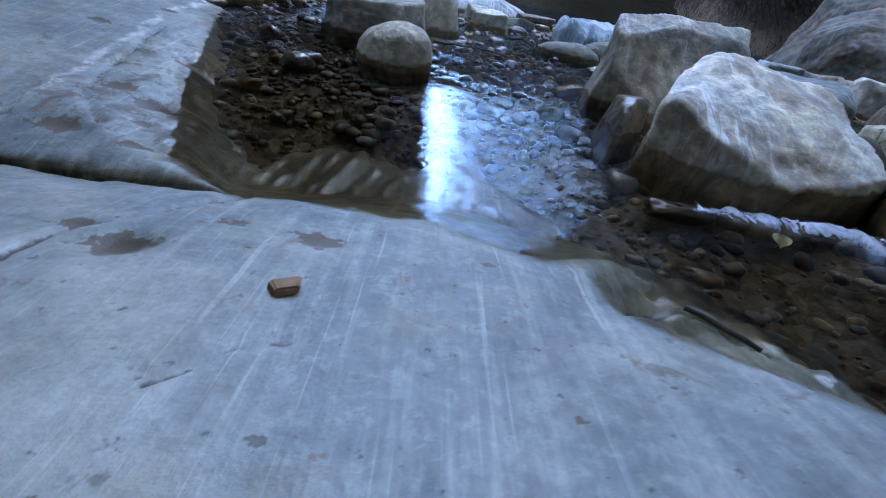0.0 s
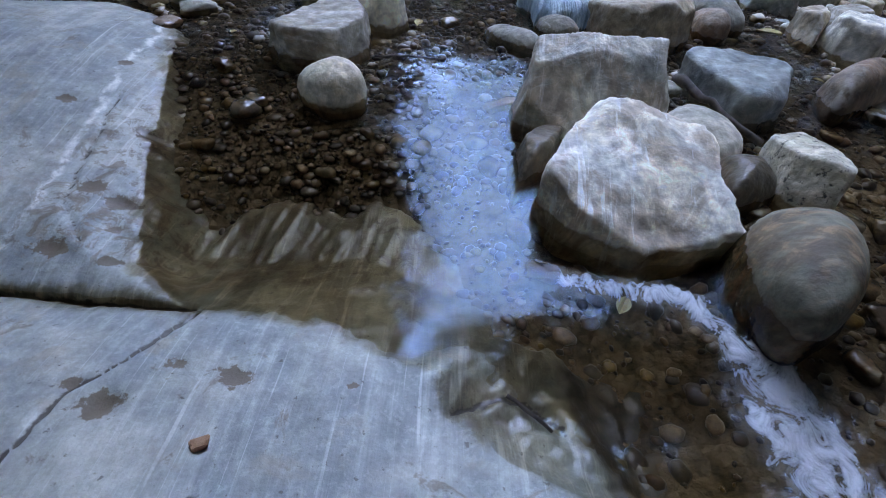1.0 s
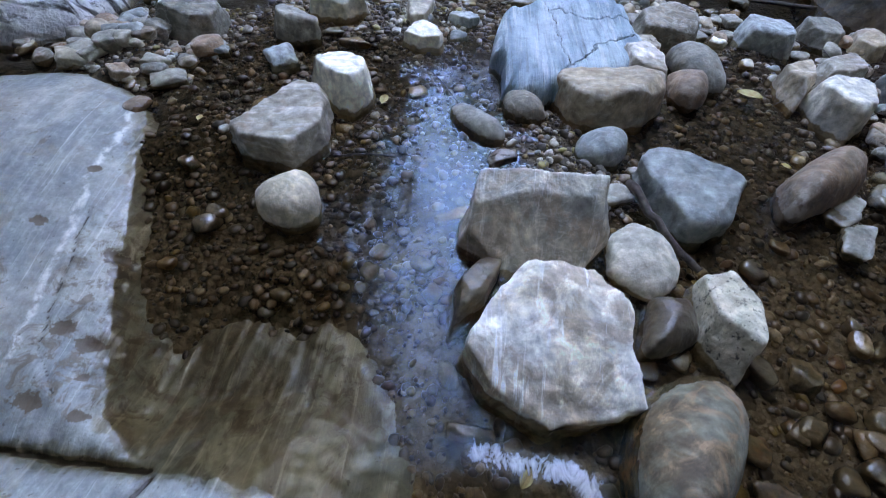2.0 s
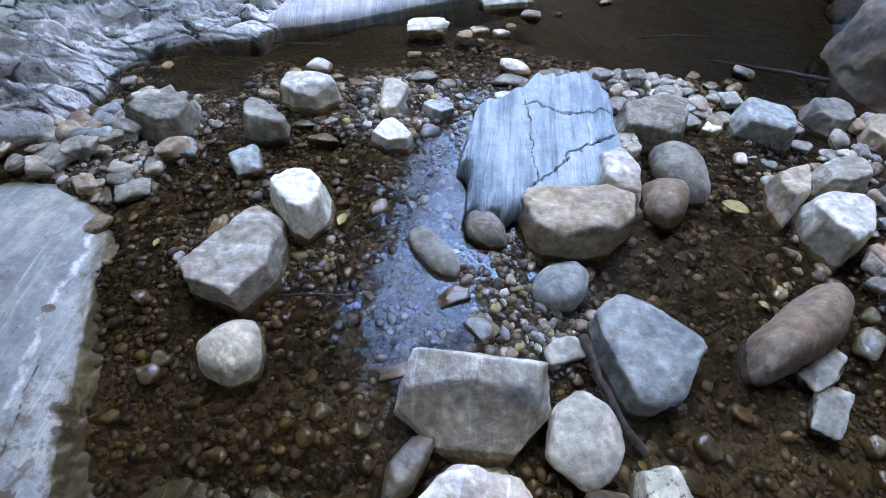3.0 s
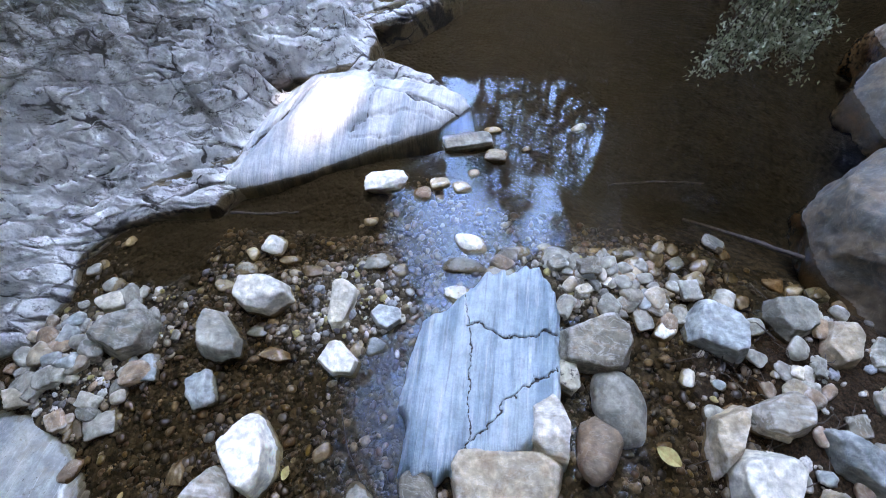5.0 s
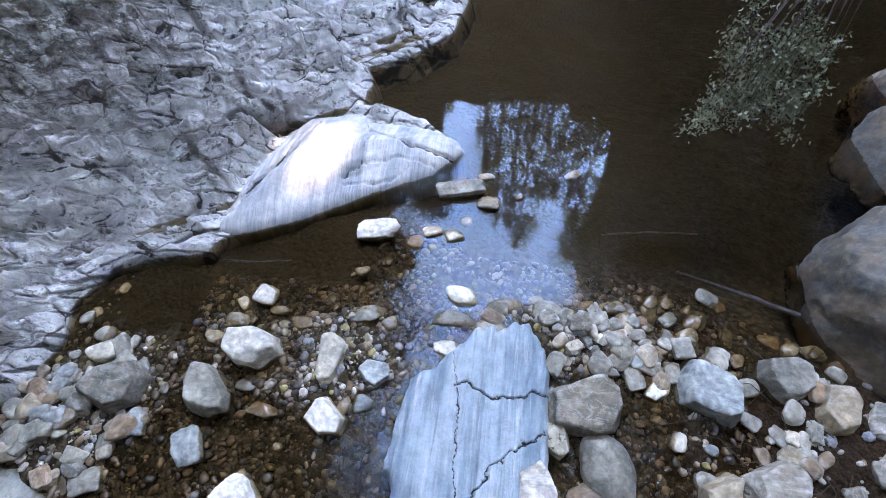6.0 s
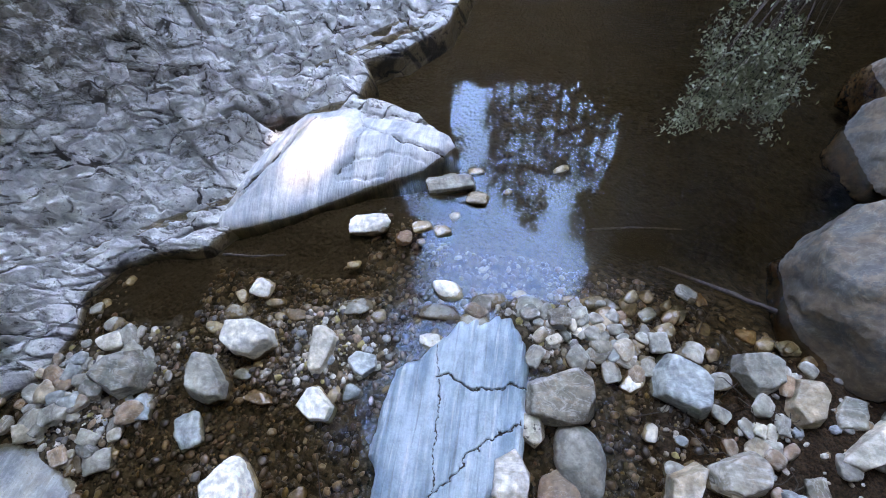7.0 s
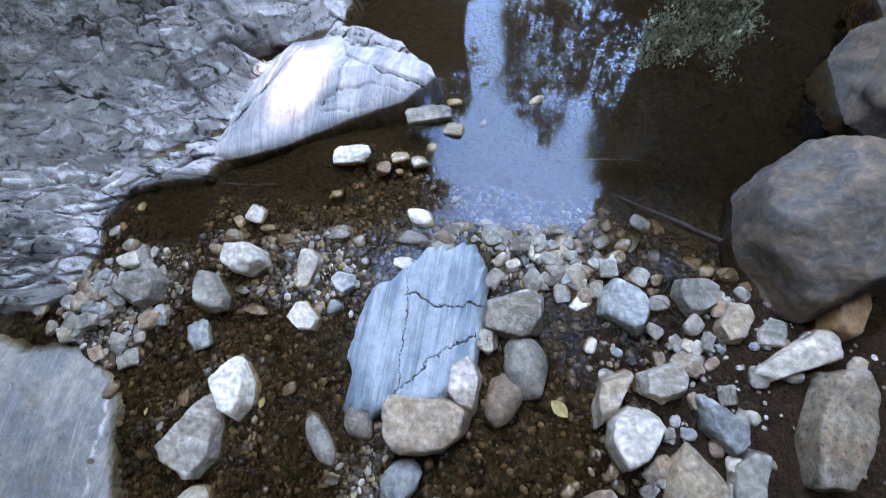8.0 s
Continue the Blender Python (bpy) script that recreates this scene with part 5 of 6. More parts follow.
cut_stone("tan", "tan rounded stone among the bank cobbles", 3.40, 4.08, -0.05, 0.22, 10, [(-150, 0.14), (-80, 0.15), (-22, 0.10), (17, 0.13), (91, 0.16), (161, 0.11)])
cut_stone("slate", "dark slate block below the large boulder", 3.65, 4.05, -0.08, 0.14, 24, [(-170, 0.11), (-84, 0.10), (-5, 0.10), (75, 0.12), (144, 0.08)])
cut_stone("pale", "long pale slab-like stone leaning on the bank", 3.81, 3.91, -0.02, 0.20, 22, [(-132, 0.35), (-63, 0.10), (3, 0.23), (51, 0.27), (131, 0.09)])
cut_stone("mottle", "large mottled brown and white boulder on the bank", 4.00, 3.50, 0.00, 0.32, 13, [(-172, 0.25), (-82, 0.41), (-19, 0.18), (-11, 0.18), (26, 0.33), (104, 0.35), (163, 0.17), (164, 0.17)])
cut_stone("blue", "dark blue-grey layered stone among the bank stones", 3.32, 3.37, -0.02, 0.24, 20, [(-165, 0.14), (-126, 0.12), (-35, 0.19), (7, 0.16), (61, 0.10), (100, 0.19)])
cut_stone("tan", "tan blocky stone with a white face on the bank", 3.15, 2.98, -0.03, 0.28, 20, [(-178, 0.16), (-78, 0.16), (-8, 0.19), (50, 0.16), (150, 0.16)])
cut_stone("grey", "long grey block among the bank stones", 3.49, 3.08, -0.05, 0.22, 18, [(-180, 0.12), (-78, 0.20), (-8, 0.11), (85, 0.18), (137, 0.12)])
cut_stone("orange", "ochre-brown stone leaning on the large boulder", 4.11, 4.26, -0.00, 0.26, 14, [(-117, 0.21), (-49, 0.14), (-21, 0.11), (10, 0.15), (113, 0.21), (177, 0.14)])
cut_stone("pale", "pale smooth rounded cobble beside the boulders", 1.31, 1.87, -0.05, 0.15, 6, [(-123, 0.18), (-60, 0.17), (-23, 0.15), (13, 0.15), (66, 0.18), (135, 0.18), (176, 0.17)])
cut_stone("marble", "black-speckled white marble stone beside the boulder", 1.58, 1.59, -0.06, 0.26, 14, [(-152, 0.15), (-41, 0.14), (-16, 0.11), (17, 0.13), (108, 0.20), (173, 0.12)])
cut_stone("brown", "large brown algae-stained wet stone in the rapid", 1.28, 1.08, -0.06, 0.36, 7, [(-128, 0.34), (-57, 0.20), (-38, 0.16), (-21, 0.19), (26, 0.31), (102, 0.25), (133, 0.19), (157, 0.17), (177, 0.20)])
cut_stone("wet", "dark wet stone wedged behind the boulder", 1.35, 1.55, -0.08, 0.20, 9, [(-85, 0.12), (-56, 0.09), (-4, 0.11), (95, 0.14), (163, 0.10)])
cut_stone("wet", "dark wet stone beside the big boulder", 0.58, 1.69, -0.10, 0.18, 14, [(-178, 0.09), (-54, 0.10), (-21, 0.07), (102, 0.12), (146, 0.07)])

MAT_BROWN_ROCK = stone_material("dark_brown_rock", (0.055, 0.043, 0.034), (0.085, 0.06, 0.045), vein=0.05, band=0.1, warm=0.3, grain=0.5)
MAT_BIG = stone_material("smooth_brown_grey_rock", (0.085, 0.092, 0.100), (0.108, 0.096, 0.086), vein=0.06, warm=0.25, grain=0.35, rusty=4.0)
cut_rock("boulder", "tall smooth brown-grey boulder at the pool's edge", MAT_BIG, 3.88, 4.80, 0.15,
         [(-1, 0.0, 0.15, 0.46), (-0.75, -0.62, 0.25, 0.46), (-0.2, -0.95, 0.3, 0.56), (0.55, -0.8, 0.2, 0.50), (1, 0, 0.1, 0.52), (0.6, 0.75, 0.1, 0.60), (0, 1, 0.1, 0.58), (-0.7, 0.7, 0.1, 0.55), (-0.12, -0.5, 0.86, 0.40), (-0.6, 0.1, 0.8, 0.46), (0.3, 0.3, 0.9, 0.58), (0, 0, -1, 0.4)], 14, 0.09, 12, 6)
cut_rock("boulder", "slender blue-grey rock standing behind the large boulder", MAT_BIG, 4.8, 6.1, 0.5,
         [(-1, 0, 0.35, 0.42), (-0.7, -0.7, 0.3, 0.42), (0, -1, 0.4, 0.45), (1, 0, 0.2, 0.5), (0, 1, 0.1, 0.5), (0.7, -0.7, 0.2, 0.42), (-0.3, 0, 0.95, 1.3), (0, 0, -1, 0.7)], 12, 0.16, 13, 6)
cut_rock("boulder", "upright dark brown rock behind the pool's edge boulder", MAT_BROWN_ROCK, 5.25, 6.5, 0.5,
         [(-0.97, -0.1, 0.2, 0.5), (-0.6, -0.1, 0.8, 0.95), (0.3, 0, 0.9, 1.2), (0, -1, 0.2, 0.6), (0, 1, 0.2, 0.7), (1, 0, 0, 0.6), (-0.75, -0.65, 0.1, 0.5), (0, 0, -1, 1.0)], 14, 0.12, 15, 5)

SLAB = [(0.66, 3.73), (0.69, 3.92), (0.84, 4.0), (0.95, 4.13), (1.08, 4.30), (1.30, 4.36), (1.47, 4.42), (1.56, 4.28), (1.62, 4.05), (1.61, 3.70), (1.64, 3.42), (1.42, 3.18), (1.2, 3.04), (0.95, 2.96), (0.71, 2.97), (0.68, 3.24), (0.63, 3.34)]


SLAB_LOOK = {}


def slab_height(x, y):
    turned = x * 0.955 - y * 0.297
    d = inside_by(SLAB, x, y) + 0.022 * fbm(x * 14, y * 14, 3, 81) + 0.06 * (smooth_noise(turned * 23, y * 0.6, 85) - 0.5)
    ribs = smooth_noise(turned * 26, y * 1.3, 82) - 0.5
    z = np.where(d > 0, 0.165 * (1 - np.exp(-d / 0.02)), d * 7)
    z = z + step(0, 0.05, d) * (0.020 * ribs + 0.03 * fbm(x * 3, y * 3, 3, 83) - 0.04 * step(3.2, 2.9, y))
    crack = 0 * x
    for line, wide, deep in (([(1.64, 3.92), (1.41, 3.86), (1.27, 3.82), (1.12, 3.89), (1.0, 3.89)], 0.005, 0.035), ([(0.96, 4.18), (1.03, 3.84), (1.05, 3.57), (1.08, 3.2)], 0.0035, 0.02), ([(1.58, 3.68), (1.37, 3.52), (1.22, 3.37), (1.1, 3.2), (1.0, 2.98)], 0.006, 0.035)):
        wob = 0.07 * fbm(x * 14, y * 14, 4, 84, 0.6)
        near = np.exp(-((near_line(line, x + wob, y - wob) / wide) ** 2))
        z = z - deep * near
        crack = np.maximum(crack, near)
    SLAB_LOOK["crack"] = crack
    return -0.03 + z


slab = sheet("slab", np.arange(0.55, 1.68, 0.005), np.arange(2.82, 4.48, 0.005), slab_height, MAT_SLAB, lambda x, y, z: z > -0.18)
slab_at = np.array([v.co[:] for v in slab.data.vertices])
slab_height(slab_at[:, 0], slab_at[:, 1])
slab.data.attributes.new("crack", "FLOAT", "POINT").data.foreach_set("value", SLAB_LOOK["crack"].astype(np.float32))
tagged(slab, "flat blue-grey ribbed slab with dark joints in the stream", "rock slab")


# ---- loose cobbles that fill the bars ----
def free_of(x, y):
    a, b = np.array([x]), np.array([y])
    return inside_by(SLAB, a, b)[0] < -0.03 and inside_by(BANK, a, b)[0] < 0.1 and inside_by(SHELF, a, b)[0] < 0 and inside_by(APRON, a, b)[0] < 0


pick = np.random.default_rng(77)
SMALL = []
KINDS = ["grey", "pale", "blue", "grey", "egg", "slate", "grey", "tan", "dark", "red"]
for cx, cy, sx, sy, many, small, large in ((1.95, 4.42, 0.38, 0.16, 90, 0.06, 0.19), (-1.68, 3.3, 0.36, 0.30, 80, 0.06, 0.20), (3.3, 3.8, 0.42, 0.5, 70, 0.06, 0.18), (0.35, 4.15, 0.25, 0.2, 26, 0.04, 0.09),
                                           (-0.5, 3.95, 0.22, 0.22, 9, 0.04, 0.08), (3.1, 2.8, 0.4, 0.5, 40, 0.07, 0.2), (2.2, 1.4, 0.35, 0.4, 24, 0.06, 0.16), (1.08, 2.42, 0.13, 0.22, 12, 0.04, 0.08), (1.75, 1.15, 0.28, 0.4, 46, 0.05, 0.16), (-0.35, 1.75, 0.3, 0.16, 16, 0.04, 0.10), (0.35, 1.6, 0.2, 0.25, 12, 0.04, 0.12)):
    for k in range(many):
        x, y = pick.normal(cx, sx), pick.normal(cy, sy)
        size = pick.uniform(small, large)
        if not free_of(x, y) or (3.5 < x and 4.3 < y):
            continue
        if size < 0.085:
            if x < 2.3 or pick.uniform() < 0.25:
                SMALL.append((x, y, size))
            continue
        w = size * pick.uniform(0.6, 0.95)
        h = w * pick.uniform(0.55, 0.8)
        base = float(bed_height(np.array([x]), np.array([y]))[0])
        stone(("wet", "brown", "tan", "grey")[pick.integers(4)] if y < 2.0 else KINDS[pick.integers(len(KINDS))], "rra"[pick.integers(3)], x, y, base + 0.42 * h, size, w, h, pick.uniform(0, 180))


def pebbles(name, label, spots, material, level):
    u, f = ball(level)
    verts, faces = [], []
    rng = np.random.default_rng(5 + level)
    f = np.array(f)
    spots = np.array(spots)
    ground_z = bed_height(spots[:, 0], spots[:, 1])
    for (x, y, size), z in zip(spots, ground_z):
        s = np.array([size, size * rng.uniform(0.55, 0.95), size * rng.uniform(0.35, 0.7)]) / 2
        v = u * (1 + rng.normal(0, 0.10, (len(u), 1))) * s
        a = rng.uniform(0, 6.28)
        c, d = math.cos(a), math.sin(a)
        v = np.stack([v[:, 0] * c - v[:, 1] * d, v[:, 0] * d + v[:, 1] * c, v[:, 2]], 1)
        faces.append(f + len(u) * len(verts))
        verts.append(v + (x, y, z + 0.25 * s[2]))
    ob = mesh_object(name, np.concatenate(verts).tolist(), np.concatenate(faces).tolist(), material)
    return tagged(ob, label, "gravel", kind="stuff")


BARS = ((1.05, 2.4, 0.22, 0.4), (1.9, 4.45, 0.6, 0.2), (0.25, 4.3, 0.4, 0.4), (-1.5, 3.4, 0.4, 0.4), (-0.3, 2.75, 0.25, 0.35), (-0.45, 3.9, 0.4, 0.25))
gx, gy = [pick.uniform(-2.0, 2.9, 11000)], [pick.uniform(1.6, 5.3, 11000)]
gx.append(pick.uniform(-0.9, 2.5, 2600))
gy.append(pick.uniform(0.5, 1.9, 2600))
for cx, cy, sx, sy in BARS:
    gx.append(pick.normal(cx, sx, 700))
    gy.append(pick.normal(cy, sy, 700))
gx, gy = np.concatenate(gx), np.concatenate(gy)
free = (inside_by(SLAB, gx, gy) < -0.03) & (inside_by(BANK, gx, gy) < 0.1) & (inside_by(SHELF, gx, gy) < 0) & (inside_by(APRON, gx, gy) < 0) & ~((gx > 0.9) & (gy > 5.0)) & ~((gx < 0.2) & (gy > 4.62)) & ~((gx < -1.05) & (gy > 4.02))
sizes = np.minimum(0.075, 0.016 * np.exp(np.abs(pick.normal(0, 0.70, len(gx)))))
spots = list(zip(gx[free], gy[free], sizes[free]))
pebbles("fine_gravel", "brown and grey wet gravel on the stream bed", [s for s in spots if s[2] < 0.034], MAT_GRAVEL, 1)
pebbles("pebble_gravel", "mixed brown, ochre and grey wet pebbles", [s for s in spots if s[2] >= 0.034], MAT_GRAVEL, 2)
for x, y, size in PLACED[:150]:
    for k in range(pick.integers(3, 9)):
        a, d = pick.uniform(0, 6.28), 0.5 * size + abs(pick.normal(0.02, 0.07))
        q = (x + d * math.cos(a), y + d * math.sin(a))
        if 1.9 < q[1] < 4.9 and free_of(*q):
            SMALL.append((*q, min(0.075, 0.02 * math.exp(abs(pick.normal(0, 0.6))))))
pebbles("small_cobbles", "small pale, blue and tan cobbles on the bars", SMALL, MAT_SMALL, 3)


# ---- white water ----
def foam_material():
    m, n, l, p = nodes_of("white_water")
    co = n.new("ShaderNodeNewGeometry").outputs["Position"]
    a = noise_tex(n, l, scaled(n, l, co, 1.0, 0.6, 1.0, 30), 16.0, 5.0, 0.7, 1.2)
    b = noise_tex(n, l, co, 70.0, 3.0, 0.7)
    out = n["Material Output"]
    clear = n.new("ShaderNodeBsdfTransparent")
    mx = n.new("ShaderNodeMixShader")
    p.inputs["Base Color"].default_value = (0.80, 0.83, 0.86, 1)
    p.inputs["Roughness"].default_value = 0.35
    l.new(bump(n, l, val(n, l, "ADD", a, val(n, l, "MULTIPLY", b, 0.4)), 0.8, 0.02), p.inputs["Normal"])
    att = n.new("ShaderNodeAttribute")
    att.attribute_name = "thick"
    l.new(span(n, l, val(n, l, "ADD", a, val(n, l, "MULTIPLY_ADD", att.outputs["Fac"], 0.36, -0.24)), 0.36, 0.76, 0.0, 0.72), mx.inputs[0])
    l.new(clear.outputs[0], mx.inputs[1])
    l.new(p.outputs[0], mx.inputs[2])
    l.new(mx.outputs[0], out.inputs[0])
    return m


FLOW = [(0.60, 1.04), (0.78, 1.01), (0.91, 1.0), (0.99, 0.93), (1.04, 0.83), (1.12, 0.76), (1.14, 0.64), (1.14, 0.45), (1.18, 0.15)]


def foam_height(x, y):
    return water_height(x, y) + 0.008 + 0.022 * np.exp(-((near_line(FLOW, x, y) / 0.09) ** 2)) * (1 + 1.6 * fbm(x * 16, y * 16, 3, 90))


foam = sheet("white_water", np.arange(0.45, 1.6, 0.012), np.arange(0.0, 1.25, 0.012), foam_height, foam_material(), lambda x, y, z: near_line(FLOW, x, y) < 0.34)
tagged(foam, "foaming white water running past the boulders", "water", kind="stuff")
thick = foam.data.attributes.new("thick", "FLOAT", "POINT")
co = np.array([v.co[:] for v in foam.data.vertices])
near = near_line(FLOW, co[:, 0], co[:, 1]) / (0.055 + 0.11 * step(0.85, 0.68, co[:, 1]))
thick.data.foreach_set("value", np.clip(1.3 - near, -1.0, 1.0).astype(np.float32))


# ---- wood and leaves ----
def stick(name, label, points, r0, r1, seed=0, material=None):
    rng = np.random.default_rng(seed)
    pts, rad = [], []
    for (a, b), k in zip(zip(points, points[1:]), range(99)):
        for t in np.linspace(0, 1, 6)[(1 if k else 0):]:
            q = np.array(a) * (1 - t) + np.array(b) * t + rng.normal(0, 0.25 * r0, 3)
            pts.append(q.tolist())
    for k in range(len(pts)):
        rad.append((r0 + (r1 - r0) * k / (len(pts) - 1)) * rng.uniform(0.88, 1.12))
    bm = bmesh.new()
    tube(bm, pts, rad, 8)
    me = bpy.data.meshes.new(name)
    bm.to_mesh(me)
    bm.free()
    me.materials.append(material or MAT_BARK)
    me.polygons.foreach_set("use_smooth", [True] * len(me.polygons))
    return tagged(new(name, me), label, "stick")


stick("driftwood_branch", "grey driftwood branch half sunk in the pool", [(2.55, 5.0, -0.09), (2.9, 4.87, -0.05), (3.3, 4.70, -0.01)], 0.012, 0.018, 1)
stick("driftwood_stick", "thin pale stick floating by the marble ledge", [(-0.99, 4.68, -0.03), (-0.7, 4.69, -0.02), (-0.44, 4.74, -0.03)], 0.010, 0.006, 2)
stick("driftwood_stick", "thin dark branch lying under water in the pool", [(2.0, 5.28, -0.08), (2.35, 5.32, -0.05), (2.75, 5.36, -0.08)], 0.009, 0.006, 3)
stick("twig", "thin twig lying across the wet gravel", [(-0.16, 2.38, -0.035), (0.0, 2.41, -0.03), (0.18, 2.42, -0.035)], 0.006, 0.004, 4)
stick("twig", "short brown twig on the wet bedrock", [(0.41, 0.685, -0.205), (0.52, 0.60, -0.215)], 0.006, 0.005, 5)
stick("driftwood_branch", "dark rotten branch wedged between the boulders", [(1.30, 2.30, 0.02), (1.38, 2.06, 0.0), (1.54, 1.84, -0.06)], 0.022, 0.014, 6)
stick("twig", "long thin dry twig standing in the stream", [(0.26, 3.30, -0.05), (0.36, 3.08, -0.01), (0.47, 2.92, -0.05)], 0.004, 0.003, 7)
for k in range(44):
    x, y, a = pick.normal(2.95, 0.22), pick.normal(3.95, 0.4), pick.uniform(0, 3.1)
    n1 = pick.uniform(0.08, 0.22)
    z = float(bed_height(np.array([x]), np.array([y]))[0]) + 0.03
    stick("twig", "thin reddish dead twig among the bank stones", [(x, y, z), (x + n1 * math.cos(a), y + n1 * math.sin(a), z + pick.uniform(-0.01, 0.05)), (x + 1.7 * n1 * math.cos(a + 0.3), y + 1.7 * n1 * math.sin(a + 0.3), z + pick.uniform(-0.01, 0.03))], 0.004, 0.002, 20 + k)


def dead_leaf(x, y, z, length, yaw, label, material=None):
    bm = bmesh.new()
    rows = []
    for k in range(9):
        t = k / 8
        w = 0.5 * length * 0.62 * math.sin(math.pi * min(1, t * 0.94 + 0.04)) ** 0.8
        up = 0.10 * length * math.sin(2.2 * t)
        rows.append([bm.verts.new(((t - 0.5) * length, s * w, up + 0.10 * length * abs(s) + th)) for th in (0, -0.0012) for s in (-1, -0.5, 0, 0.5, 1)])
    for a, b in zip(rows, rows[1:]):
        for j in range(4):
            bm.faces.new((a[j], b[j], b[j + 1], a[j + 1]))
            bm.faces.new((a[5 + j], a[6 + j], b[6 + j], b[5 + j]))
    me = bpy.data.meshes.new("dead_leaf")
    bm.to_mesh(me)
    bm.free()
    me.materials.append(material or MAT_DEADLEAF)
    ob = new("dead_leaf", me)
    ob.matrix_world = pose(x, y, z, 0, 0, yaw)
    return tagged(ob, label, "leaf", "fallen leaves")


dead_leaf(2.25, 3.27, -0.035, 0.15, -35, "yellow fallen leaf lying in the shallow stream")
dead_leaf(0.02, 2.90, -0.03, 0.08, 80, "ochre fallen leaf on the wet gravel")
dead_leaf(0.77, 0.98, -0.17, 0.07, 60, "yellow fallen leaf caught below the boulder")
for k in range(9):
    x, y = pick.uniform(-1.0, 2.6), pick.uniform(1.8, 3.6)
    if free_of(x, y):
        dead_leaf(x, y, float(bed_height(np.array([x]), np.array([y]))[0]) + 0.02, pick.uniform(0.04, 0.065), pick.uniform(0, 360), "small yellow-brown leaf sunk on the stream bed")

bm = bmesh.new()
bmesh.ops.create_cube(bm, size=1.0)
for v in bm.verts:
    v.co = Vector((v.co.x * 0.045 * (1.0 if v.co.y > 0 else 0.7), v.co.y * 0.026, v.co.z * 0.016)) + Vector((0.006 * v.co.z, 0, 0))
bmesh.ops.bevel(bm, geom=bm.edges[:], offset=0.003, segments=2, affect="EDGES")
me = bpy.data.meshes.new("brick_chip")
bm.to_mesh(me)
bm.free()
me.materials.append(MAT_CHIP)
chip = new("brick_chip", me)
cz = float(apron_height(np.array([-0.27]), np.array([0.49]))[0])
chip.matrix_world = pose(-0.27, 0.49, cz + 0.007, 3, -4, 22)
tagged(chip, "small orange-brown stone chip on the smooth bedrock", "stone chip")


# ---- leaves on branches ----
def leaf_cloud(bm, centres, spread_by, many, length, rng, droop=0.3):
    for cx, cy, cz in centres:
        for _ in range(many):
            q = Vector((cx, cy, cz)) + Vector(rng.normal(0, spread_by, 3).tolist())
            d = Vector(rng.normal(0, 1, 3).tolist())
            d.z -= droop
            d.normalize()
            side = d.orthogonal().normalized()
            side = (Matrix.Rotation(rng.uniform(0, 6.28), 3, d) @ side) * length * 0.22
            n1 = d.cross(side).normalized() * length * 0.08
            L = length * rng.uniform(0.7, 1.2)
            a, b, c, e = bm.verts.new(q), bm.verts.new(q + d * L * 0.5 + side + n1), bm.verts.new(q + d * L), bm.verts.new(q + d * L * 0.5 - side + n1)
            bm.faces.new((a, b, c))
            bm.faces.new((a, c, e))


def hanging_shrub():
    rng = np.random.default_rng(31)
    base = new("shrub")
    base.location = (4.6, 7.3, 1.9)
    o = Vector(base.location)
    bm = bmesh.new()
    ends = []
    root = [Vector((4.6, 7.3, 1.9)), Vector((3.75, 6.9, 2.0)), Vector((3.05, 6.4, 1.66))]
    tube(bm, [p - o for p in root], [0.03, 0.022, 0.014], 7)
    for k in range(22):
        a = root[1].lerp(root[2], rng.uniform(0.45, 1))
        across, near = k / 21, rng.uniform(0, 1)
        e = Vector((2.36 + 0.66 * across * (1 - 0.35 * near) + 0.12 * near, 5.62 + 0.5 * near * near, 0.80 + 0.12 * across + 0.40 * near * near))
        e += Vector(rng.normal(0, 0.03, 3).tolist())
        m1 = a.lerp(e, 0.5) + Vector((0, 0, 0.14))
        tube(bm, [p - o for p in (a, a.lerp(m1, 0.5) + Vector((0, 0, 0.05)), m1, m1.lerp(e, 0.55) + Vector((0, 0, 0.04)), e)], [0.008, 0.006, 0.005, 0.0035, 0.002], 5)
        for t in (0.45, 0.62, 0.78, 0.9, 1.0):
            ends.append(tuple(m1.lerp(e, t) + Vector(rng.normal(0, 0.035, 3).tolist()) - o))
    part("branch", bm, MAT_BARK, base)
    bm = bmesh.new()
    leaf_cloud(bm, ends, 0.034, 40, 0.033, rng)
    tagged(part("foliage", bm, MAT_LEAF, base), kind="stuff")
    return tagged(base, "grey-green leafy branch hanging over the dark pool", "shrub")


hanging_shrub()


